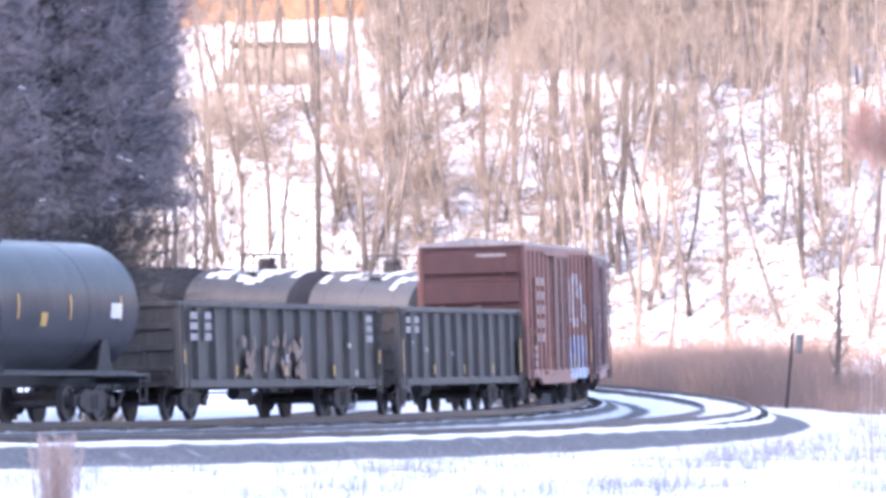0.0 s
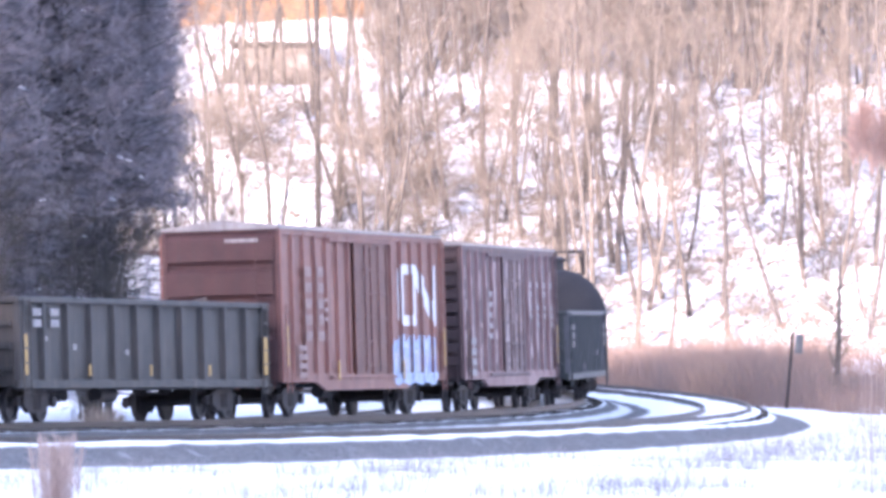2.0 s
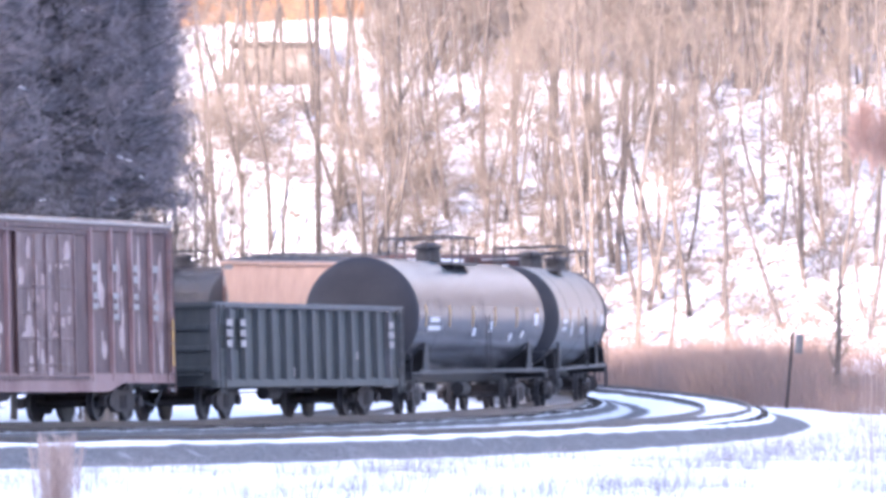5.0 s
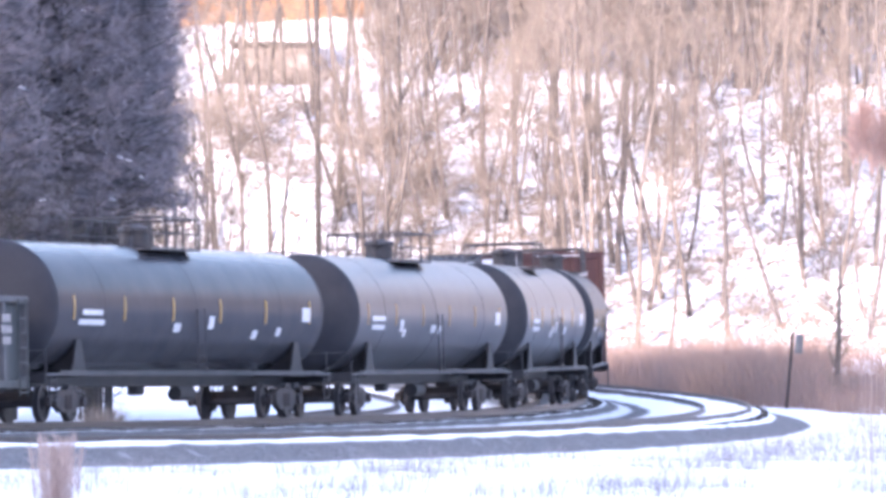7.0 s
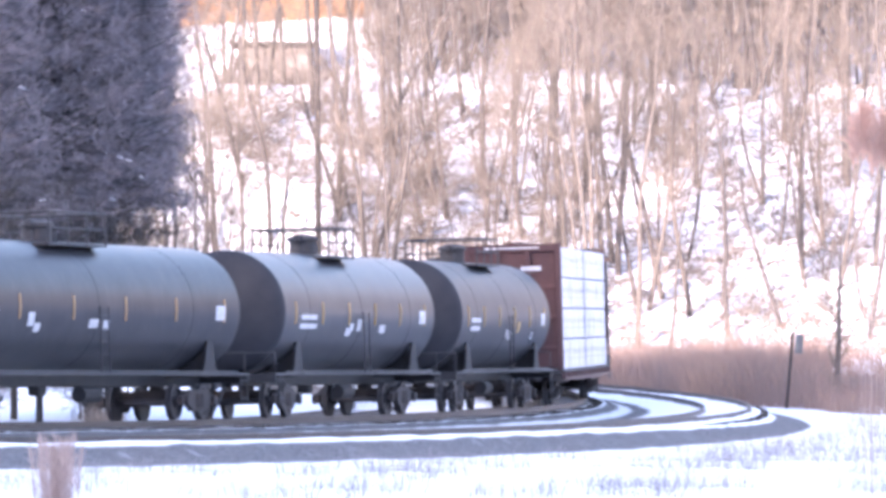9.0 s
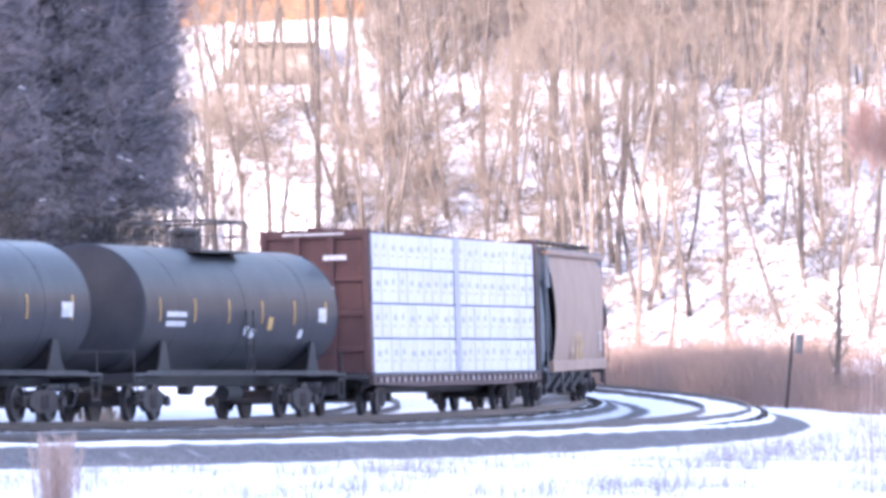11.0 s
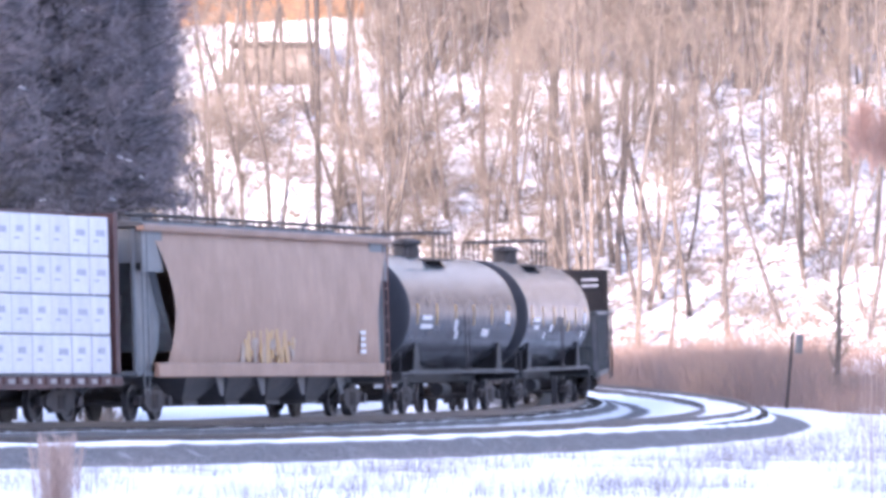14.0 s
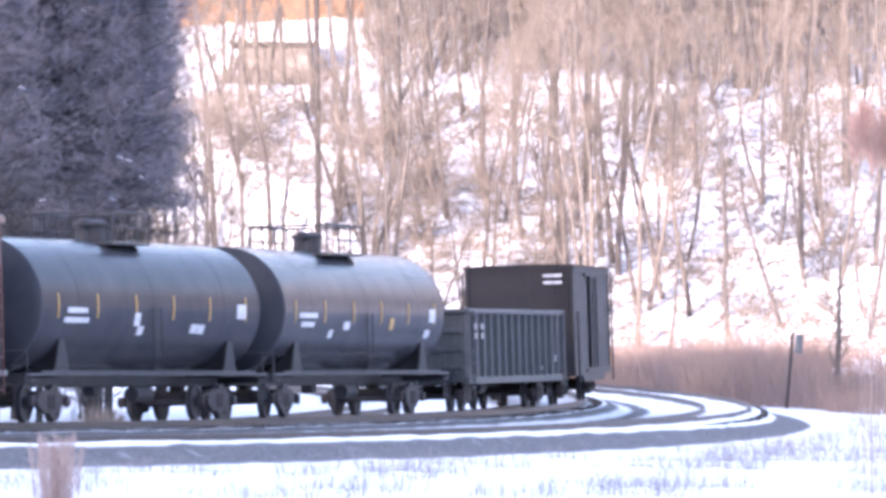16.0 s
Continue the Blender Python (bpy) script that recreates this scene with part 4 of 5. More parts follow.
def hopper(lead, trail):
    car, L = start_car("covered_hopper", lead, trail, "weathered tan covered hopper with orange spray paint", "hopper car", truck_inset=2.3)
    hx, hy, z0, z1 = L / 2, 1.6, 1.05, 4.45
    # curved side shell, narrowing to the hopper ends
    b = Build()
    n, rows = 26, 14
    inner, mid = hx - 2.0, -0.45
    for s in (1, -1):
        vs, fs = [], []
        for i in range(n + 1):
            x = -inner + 2 * inner * i / n
            for j in range(rows + 1):
                t = j / rows
                z = z0 + (z1 - z0) * t
                vs.append((mid + x + math.copysign(1, x) * (abs(x) / inner) ** 6 * 1.15 * abs(2 * t - 0.85) ** 1.7 * (1 if t > 0.42 else 0.6), s * (hy - 0.16 + 0.16 * math.sin(math.pi * t) ** 0.7), z))
        for i in range(n):
            for j in range(rows):
                a = i * (rows + 1) + j
                fs.append((a, a + rows + 1, a + rows + 2, a + 1))
        b.add(vs, fs)
    ob = part("side_shell", b, TAN, car, "tan curved side shell", smooth=True)
    b = Build()
    for s in (1, -1):
        b.box((0, s * (hy - 0.06), 1.16), (L - 2.2, 0.14, 0.34), bevel=0.03)
        b.box((0, s * (hy - 0.10), z1 + 0.02), (L - 0.5, 0.22, 0.16), bevel=0.03)
    parts("side_sill", b, TAN, car)
    b = Build()
    b.extrude([(-hy - 0.02, z1 + 0.05), (hy + 0.02, z1 + 0.05), (hy - 0.1, z1 + 0.14), (0.4, z1 + 0.26), (-0.4, z1 + 0.26), (-hy + 0.1, z1 + 0.14)], -hx + 0.25, hx - 0.25, "X")
    for k in range(9):
        b.box((-hx + 1.4 + (L - 2.8) * k / 8, 0, z1 + 0.3), (0.9, 0.6, 0.1), bevel=0.02)
    part_with("roof", "hatch", b, SILL, car, "dull grey-brown roof with hatches")
    b = Build()
    for s in (1, -1):
        b.box((0, s * 0.95, z1 + 0.36), (L - 0.3, 0.42, 0.05))
        for k in range(12):
            b.rod((-hx + 0.4 + (L - 0.8) * k / 11, s * 0.95, z1 + 0.1), (-hx + 0.4 + (L - 0.8) * k / 11, s * 0.95, z1 + 0.36), 0.02, n=6)
    parts("running_board", b, DARK, car)
    for s in (1, -1):
        b = Build()
        # sloping end sheet
        vs, fs = [], []
        for i in range(9):
            t = i / 8
            z = z1 - (z1 - 1.6) * t
            x = s * (hx - 0.35 - 2.4 * t ** 0.8)
            hw = hy - 0.14
            vs += [(x, -hw, z), (x, hw, z)]
            if i:
                a = 2 * i
                fs.append((a - 2, a - 1, a + 1, a))
        b.add(vs, fs)
        b.add([(s * (hx - 0.35), -hy + 0.1, z1), (s * (hx - 0.35), hy - 0.1, z1), (s * (hx - 0.35), hy - 0.1, z1 - 0.8), (s * (hx - 0.35), -hy + 0.1, z1 - 0.8)], [(0, 1, 2, 3)])
        for q in (-1, 1):
            b.rod((s * (hx - 0.25), q * 1.3, 1.1), (s * (hx - 0.25), q * 1.3, z1), 0.055, n=8)
            b.rod((s * (hx - 0.25), q * 0.6, 1.1), (s * (hx - 1.6), q * 0.6, 2.9), 0.05, n=8)
            b.box((s * (hx - 1.1), q * (hy - 0.12), 3.95), (1.5, 0.04, 1.0))
            b.extrude([(s * (hx - 0.22), 1.1), (s * (hx - 1.3), 1.1), (s * (hx - 2.0), 1.7), (s * (hx - 2.3), 2.6), (s * (hx - 2.0), 3.5), (s * (hx - 0.22), 3.5)], q * 1.27 - 0.02, q * 1.27 + 0.02, "Y")
        part_with("end_slope", "end_plate", b, HOPPER_END, car, "grey sloping end sheet with posts")
        b = Build()
        b.box((s * (hx - 0.6), 0, 1.08), (1.2, 2.9, 0.12), bevel=0.02)
        ladder(b, s * (hx - 0.12), -s * 1.1, 1.1, z1 + 0.2, along=False)
        part("end_platform", b, HOPPER_END, car)
        for q in (1, -1):
            b = Build()
            ladder(b, s * (hx - 0.5), q * 1.5, 0.6, z1, 0.36)
            tagged(part("ladder", b, DOOR if s < 0 else HOPPER_END, car, "rust-brown ladder" if s < 0 else ""), kind="stuff")
    b = Build()
    b.box((0, 0, 0.95), (L - 0.3, 0.5, 0.36), bevel=0.03)
    for k in range(4):
        x = -4.9 + 3.27 * k
        for s in (1, -1):
            b.add([(x - 1.5, s * 1.35, 1.05), (x + 1.5, s * 1.35, 1.05), (x + 0.5, s * 0.9, 0.42), (x - 0.5, s * 0.9, 0.42), (x - 1.5, 0, 1.05), (x + 1.5, 0, 1.05), (x + 0.5, 0, 0.42), (x - 0.5, 0, 0.42)],
                  [(0, 1, 2, 3), (4, 7, 6, 5), (0, 3, 7, 4), (1, 5, 6, 2), (3, 2, 6, 7)])
        b.box((x, 0, 0.38), (1.1, 1.9, 0.1))
    part("hopper_outlet", b, DARK, car)
    b = Build()
    for k in range(4):
        x = -3.27 * 1.5 + 3.27 * k
        for s in (1, -1):
            b.extrude([(x - 1.25, 1.04), (x - 0.55, 1.04), (x - 0.95, 0.55), (x - 1.2, 0.55)], s * 1.38 - 0.02, s * 1.38 + 0.02, "Y")
    parts("outlet_brace", b, SILL, car)
    y = hy + 0.012
    b = Build()
    r = random.Random(15)
    for k in range(34):
        x = r.uniform(-1.5, 2.4)
        h = r.uniform(0.1, 0.4) if k % 4 else r.uniform(0.7, 1.3)
        b.box((x, y - 0.05 + 0.001 * (k % 7), r.uniform(1.45, 2.5) if k % 4 else 1.75), (r.uniform(0.08, 0.3), 0.03, h), Matrix.Rotation(r.uniform(-0.7, 0.7), 3, "Y"), bevel=0.008)
    tagged(part("spray_paint", b, ORANGE, car, "orange spray-painted shapes"), kind="stuff")
    r = random.Random(9)
    b = Build()
    for k in range(30):
        b.box((r.uniform(-1.6, 2.6), y - 0.055, r.uniform(1.4, 2.6)), (r.uniform(0.1, 0.4), 0.02, r.uniform(0.15, 0.6)), Matrix.Rotation(r.uniform(-0.8, 0.8), 3, "Y"), bevel=0.008)
    tagged(part("spray_shadow", b, SPRAY_GREY, car, "faded tan spray-painted strokes"), kind="stuff")
    b = Build()
    bars(b, -hx + 3.0, y, 2.1, 0.5, 0.1, 4, 0.06)
    parts("lettering", b, WHITE, car, "white lettering reduced to bars")
    return car


def make_train():
    tank_car(92.2, 75.3, "black tank car with yellow reflective strips", marks=4)
    gondola(72.83, 56.0, GONDOLA, "sooty grey ribbed gondola car with rust-coloured spray paint", marks=1, ribs=12)
    gondola(54.33, 37.74, GONDOLA, "sooty grey gondola car heaped with scrap", marks=2, scrap=True, ribs=11)
    red_boxcar(36.76, 20.66)
    maroon_boxcar(18.19, 2.26)
    gondola(-0.56, -17.08, GONDOLA_GREEN, "dark green-grey ribbed gondola car, empty", marks=3)
    tank_car(-18.64, -37.6, "long black tank car with a wide top platform", marks=1, paint=TANK_GLOSS)
    tank_car(-40.75, -59.1, "black tank car with orange reflective strips and thin snow", marks=3, snow=True)
    tank_car(-62.45, -77.3, "short black tank car with a dark top platform", marks=5, platform=2, snow=True)
    tank_car(-80.55, -95.5, "dull black tank car with white lettering on its flank", marks=2, paint=TANK_DULL)
    car, L, deck = lumber_car(-98.54, -121.45)
    lumber_load(CARS[-1], L, deck)
    hopper(-122.4, -142.95)
    tank_car(-144.6, -159.25, "glossy black tank car with yellow strips", marks=7, platform=2, paint=TANK_GLOSS, radius=1.57, axis=2.66)
    tank_car(-161.0, -177.0, "glossy black tank car with a railed platform", marks=8, paint=TANK_GLOSS, radius=1.57, axis=2.66)
    gondola(-180.04, -197.37, GONDOLA_GREEN, "dark ribbed gondola car ahead of a brown boxcar", marks=4)
    car, L, hx, hy = boxcar(-199.2, -216.5, BROWN_BOX, BROWN_BOX, "dark brown smooth-sided boxcar", eave=4.08, posts=10, plain=True, width=3.24, roof_mat=BROWN_BOX)
    b = Build()
    for k in range(2):
        b.box((hx + 0.07, 1.0, 3.84 - 0.2 * k), (0.012, 0.55, 0.09))
    parts("end_lettering", b, WHITE, car, "white lettering reduced to bars")


make_train()


# ---- hillside and trackside plants ----
def height_at(x, y):
    return float(ground_height([x], [y])[0])


def grow(b, p, d, r, length, depth, rng, twigs):
    """A limb from p along d, which bends and forks."""
    seg = 3 if depth else 2
    for k in range(seg):
        q = p + d * (length / seg)
        r2 = max(0.007, r * 0.82)
        (b if r > 0.03 else twigs).rod(p, q, r, r2, n=6 if r > 0.08 else (4 if r > 0.03 else 3), caps=False)
        d = (d + Vector((rng.gauss(0, 0.12), rng.gauss(0, 0.12), rng.gauss(0.04, 0.07)))).normalized()
        p, r = q, r2
        if depth:
            for _ in range(2):
                side = d.orthogonal().normalized()
                side.rotate(Matrix.Rotation(rng.uniform(0, 6.28), 3, d))
                nd = (d * rng.uniform(0.7, 1.1) + side * rng.uniform(0.4, 0.9)).normalized()
                grow(b, p, nd, max(0.009, r * rng.uniform(0.4, 0.6)), length * rng.uniform(0.45, 0.7), depth - 1, rng, twigs)


def bare_tree(seed, height, girth, lean, bark, label, first=3, fork=False):
    rng = random.Random(seed)
    tree = tagged(new("bare_tree"), label, "tree", "bare trees on the hillside")
    b, tw = Build(), Build()
    stems = [(Vector((0, 0, -0.6)), Vector((lean, 0, 1)).normalized(), girth, height)]
    if fork:
        stems.append((Vector((0.1, 0.1, -0.4)), Vector((lean - 0.25, 0.1, 1)).normalized(), girth * 0.75, height * 0.85))
    for p, d, g, h in stems:
        n, r = 9, g
        for k in range(n):
            q = p + d * ((h + 0.6) / n)
            r2 = max(0.02, g * (1 - (k + 1) / n * 0.88))
            b.rod(p, q, r, r2, n=7, caps=False)
            p, r = q, r2
            d = (d + Vector((rng.gauss(0, 0.06), rng.gauss(0, 0.06), 0.03))).normalized()
            if k >= first:
                for _ in range(rng.choice((1, 2, 2, 3))):
                    a = rng.uniform(0, 6.28)
                    nd = (Vector((math.cos(a), math.sin(a), rng.uniform(0.5, 1.6)))).normalized()
                    grow(b, p - d * rng.uniform(0, 0.5), nd, max(0.018, r * rng.uniform(0.25, 0.5)), h * rng.uniform(0.09, 0.17), 2, rng, tw)
    part("trunk", b, bark, tree, smooth=True)
    part("crown", tw, BARK_DARK if bark is BARK_DARK else TWIG, tree, "fine leafless twigs", smooth=True)
    return tree


def plant_trees():
    rng = random.Random(5)
    kinds = [bare_tree(1, 13, 0.14, 0.05, BARK, "bare grey-brown tree standing in snow"), bare_tree(2, 15, 0.17, -0.06, BARK, "bare tree with a forked trunk", fork=True),
             bare_tree(3, 11, 0.095, 0.14, BARK, "slim leaning bare tree"), bare_tree(4, 17, 0.15, 0.0, BARK, "straight tall bare tree", first=4),
             bare_tree(5, 8, 0.07, -0.18, BARK, "slim young bare tree leaning over", first=2), bare_tree(6, 13, 0.12, -0.12, BARK, "bare tree with upswept limbs", fork=True),
             bare_tree(7, 6.5, 0.06, 0.25, BARK, "small bent bare tree among snowy brush", first=1, fork=True)]
    used = set()
    spots = []
    for i in range(175):
        spots.append((rng.uniform(322, 372), rng.choice((0, 1, 2, 2, 3, 3, 4, 4, 5, 6))))
    for i in range(95):
        spots.append((rng.uniform(372, 430), rng.choice((0, 1, 3, 3, 5))))
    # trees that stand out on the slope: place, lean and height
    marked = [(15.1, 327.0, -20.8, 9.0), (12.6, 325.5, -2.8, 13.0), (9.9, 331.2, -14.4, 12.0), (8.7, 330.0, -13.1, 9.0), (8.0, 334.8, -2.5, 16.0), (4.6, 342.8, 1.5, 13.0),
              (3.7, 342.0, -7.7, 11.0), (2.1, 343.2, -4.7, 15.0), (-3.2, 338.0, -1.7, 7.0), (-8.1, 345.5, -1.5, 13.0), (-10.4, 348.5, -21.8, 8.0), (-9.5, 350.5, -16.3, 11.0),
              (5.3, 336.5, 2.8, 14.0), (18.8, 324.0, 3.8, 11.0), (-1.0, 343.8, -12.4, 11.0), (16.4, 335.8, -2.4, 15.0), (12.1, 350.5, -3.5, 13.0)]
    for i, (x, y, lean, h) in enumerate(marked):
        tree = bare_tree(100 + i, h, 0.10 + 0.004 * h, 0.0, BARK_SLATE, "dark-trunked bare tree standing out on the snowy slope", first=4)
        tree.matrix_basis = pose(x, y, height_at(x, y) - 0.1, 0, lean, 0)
    for y, k in spots:
        half = y * 0.0625
        x = rng.uniform(-half - 1, half + 1)
        if 372 < y < 398 and -14.5 < x < -3.5:
            continue
        m = pose(x, y, height_at(x, y) - 0.1, rng.uniform(-3, 3), rng.uniform(-5, 5), rng.uniform(-40, 40) + rng.choice((0, 180)))
        if k not in used:
            used.add(k)
            kinds[k].matrix_basis = m
        else:
            copy_thing(kinds[k], m)


plant_trees()


def blades(spots, low, high, width, rng, lean=0.25):
    """Thin dry stalks, each a narrow bent strip."""
    vs, fs = [], []
    for x, y, z in spots:
        h = rng.uniform(low, high)
        a = rng.uniform(0, 6.28)
        cx, cy = math.cos(a) * width / 2, math.sin(a) * width / 2
        lx, ly = rng.gauss(0, lean) * h, rng.gauss(0, lean) * h
        n = len(vs)
        vs += [(x - cx, y - cy, z - 0.05), (x + cx, y + cy, z - 0.05), (x + lx * 0.35 - cx * 0.8, y + ly * 0.35 - cy * 0.8, z + h * 0.55),
               (x + lx * 0.35 + cx * 0.8, y + ly * 0.35 + cy * 0.8, z + h * 0.55), (x + lx, y + ly, z + h)]
        fs += [(n, n + 1, n + 3, n + 2), (n + 2, n + 3, n + 4)]
    return vs, fs


def stuff(name, vs, fs, mat, label, category):
    me = bpy.data.meshes.new(name)
    me.from_pydata(vs, [], fs)
    me.materials.append(mat)
    return tagged(new(name, me), label, category, kind="stuff")


def scatter(n, x_of, y0, y1, rng, keep=None):
    ys = np.array([rng.uniform(y0, y1) for _ in range(n)])
    xs = np.array([x_of(y, rng) for y in ys])
    uu, oo = signed_offset(xs, ys)
    zs = ground_height(xs, ys)
    ok = np.ones(n, bool) if keep is None else keep(xs, ys, uu, oo)
    return [(float(a), float(b), float(c)) for a, b, c, k in zip(xs, ys, zs, ok) if k]


def across(y, rng):
    return rng.uniform(-y * 0.064, y * 0.064)


def make_brush():
    rng = random.Random(21)
    # dry brush between the far side of the line and the hill
    spots = scatter(62000, lambda y, r: r.uniform(-2, y * 0.066), 262, 322, rng, lambda x, y, u, o: (o > 9.6 + 1.2 * np.sin(u * 0.23)) & (y > 262))
    spots = [(x, y, z + 0.75 * noise.noise((x * 0.55, y * 0.2, 0.0)) + 0.35 * noise.noise((x * 1.7, y * 0.6, 4.0)) - 0.15) for x, y, z in spots]
    # towards the open snow by the trackside tree it grows thin and short
    thin = [p for p in spots if p[0] / p[1] > 0.0515 + 0.0012 * math.sin(p[1] * 0.4)]
    spots = [p for p in spots if p[0] / p[1] <= 0.0515 + 0.0012 * math.sin(p[1] * 0.4)]
    stuff("short_brush", *blades(thin, 0.2, 1.1, 0.03, rng, 0.5), BRUSH, "thin short brown brush in open snow", "brush")
    stuff("dry_brush", *blades(spots, 0.4, 2.5, 0.03, rng, 0.4), BRUSH, "dense reddish-brown dry brush beside the line", "brush")
    # twiggy undergrowth over the slope
    b = Build()
    low = scatter(1350, across, 320, 366, rng) + scatter(330, lambda y, r: r.uniform(-y * 0.046, -y * 0.001), 334, 364, rng) + scatter(60, lambda y, r: r.uniform(-11.6, -6.2), 377, 381, rng)
    for x, y, z in low:
        for k in range(rng.randrange(5, 10)):
            a, e = rng.uniform(0, 6.28), rng.uniform(0.3, 1.3)
            d = Vector((math.cos(a), math.sin(a), e)).normalized()
            p = Vector((x, y, z - 0.05))
            length = rng.uniform(0.6, 2.2)
            q = p + d * length * 0.5
            d2 = (d + Vector((rng.gauss(0, 0.35), rng.gauss(0, 0.35), rng.gauss(-0.15, 0.3)))).normalized()
            b.rod(p, q, 0.022, 0.016, n=3, caps=False)
            b.rod(q, q + d2 * length * 0.5, 0.016, 0.008, n=3, caps=False)
    stuff("undergrowth", b.v, b.f, TWIG, "tangled leafless undergrowth on the snowy slope", "undergrowth")
    # fallen branches lying along the slope
    b = Build()
    for x, y, z in scatter(3600, across, 321, 368, rng):
        a, ln = rng.gauss(0, 0.5), rng.uniform(0.3, 1.5)
        p = Vector((x, y, z + 0.05))
        for q in range(2):
            d = Vector((math.cos(a), math.sin(a) * 0.6, 0.16 * math.sin(a) + rng.gauss(0.06, 0.14))).normalized()
            b.rod(p, p + d * ln * 0.5, 0.032 - 0.010 * q, 0.022 - 0.008 * q, n=3, caps=False)
            p, a = p + d * ln * 0.5, a + rng.gauss(0, 0.5)
    stuff("fallen_branches", b.v, b.f, TWIG, "brown fallen branches lying in snow on the slope", "branches")
    # low litter and grass on the slope
    spots = scatter(15000, across, 318, 366, rng, lambda x, y, u, o: np.sin(x * 0.7 + 1.3 * np.sin(y * 0.5)) * np.sin(y * 0.45 + np.sin(x * 0.9)) > 0.05)
    stuff("slope_grass", *blades(spots, 0.15, 0.6, 0.05, rng, 0.6), TWIG, "tan grass and leaf litter showing through the snow", "grass")
    # the sunlit grass bank above the shed
    spots = scatter(26000, lambda y, r: r.uniform(-14.2, -3.9), 391, 399, rng)
    stuff("grass_bank", *blades(spots, 0.3, 0.9, 0.05, rng, 0.3), GRASS, "sunlit orange dry grass on the bank", "grass")
    # the far wood above the bench: a haze of crowns
    b = Build()
    for x, y, z in scatter(56000, lambda y, r: r.uniform(-y * 0.010, y * 0.064), 376, 432, rng):
        p = Vector((x, y, z + rng.uniform(0.2, 9.0)))
        d = Vector((rng.gauss(0, 0.5), rng.gauss(0, 0.3), 1)).normalized()
        b.rod(p, p + d * rng.uniform(0.8, 2.4), 0.016, 0.009, n=3, caps=False)
    for x, y, z in scatter(420, lambda y, r: r.uniform(-y * 0.012, y * 0.064), 378, 440, rng):
        b.rod((x, y, z - 0.2), (x + rng.gauss(0, 0.5), y, z + rng.uniform(7, 13)), 0.07, 0.03, n=5, caps=False)
    # the wood goes on beyond the view: coarse unseen rods added for the tanks to reflect
    for x, y, z in scatter(9000, lambda y, r: r.choice((-1, 1)) * r.uniform(30, 330), 326, 430, rng):
        p = Vector((x, y, z + rng.uniform(0, 7)))
        b.rod(p, p + Vector((rng.gauss(0, 1.0), rng.gauss(0, 0.5), rng.uniform(2, 6))), 0.16, 0.08, n=3, caps=False)
    stuff("far_wood", b.v, b.f, TWIG, "dense leafless far wood on the upper hillside", "wood")
    # weeds standing in the snow before the line
    spots = []
    for x, y, z in scatter(3400, lambda y, r: r.uniform(-y * 0.062, y * 0.062), 116, 250, rng, lambda x, y, u, o: (o > 9.2) & (np.sin(x * 0.8 + y * 0.13) * np.sin(y * 0.21 - x * 0.35) > 0.0)):
        for k in range(rng.randrange(3, 12)):
            spots.append((x + rng.gauss(0, 0.15), y + rng.gauss(0, 0.15), z))
    for x, y, z in scatter(260, lambda y, r: r.uniform(y * 0.036, y * 0.062), 150, 250, rng, lambda x, y, u, o: o > 9.4):
        for k in range(rng.randrange(6, 18)):
            spots.append((x + rng.gauss(0, 0.25), y + rng.gauss(0, 0.2), z))
    stuff("snow_weeds", *blades(spots, 0.05, 0.42, 0.012, rng, 0.45), WEED, "thin dry weeds standing in the snow", "weeds")


make_brush()


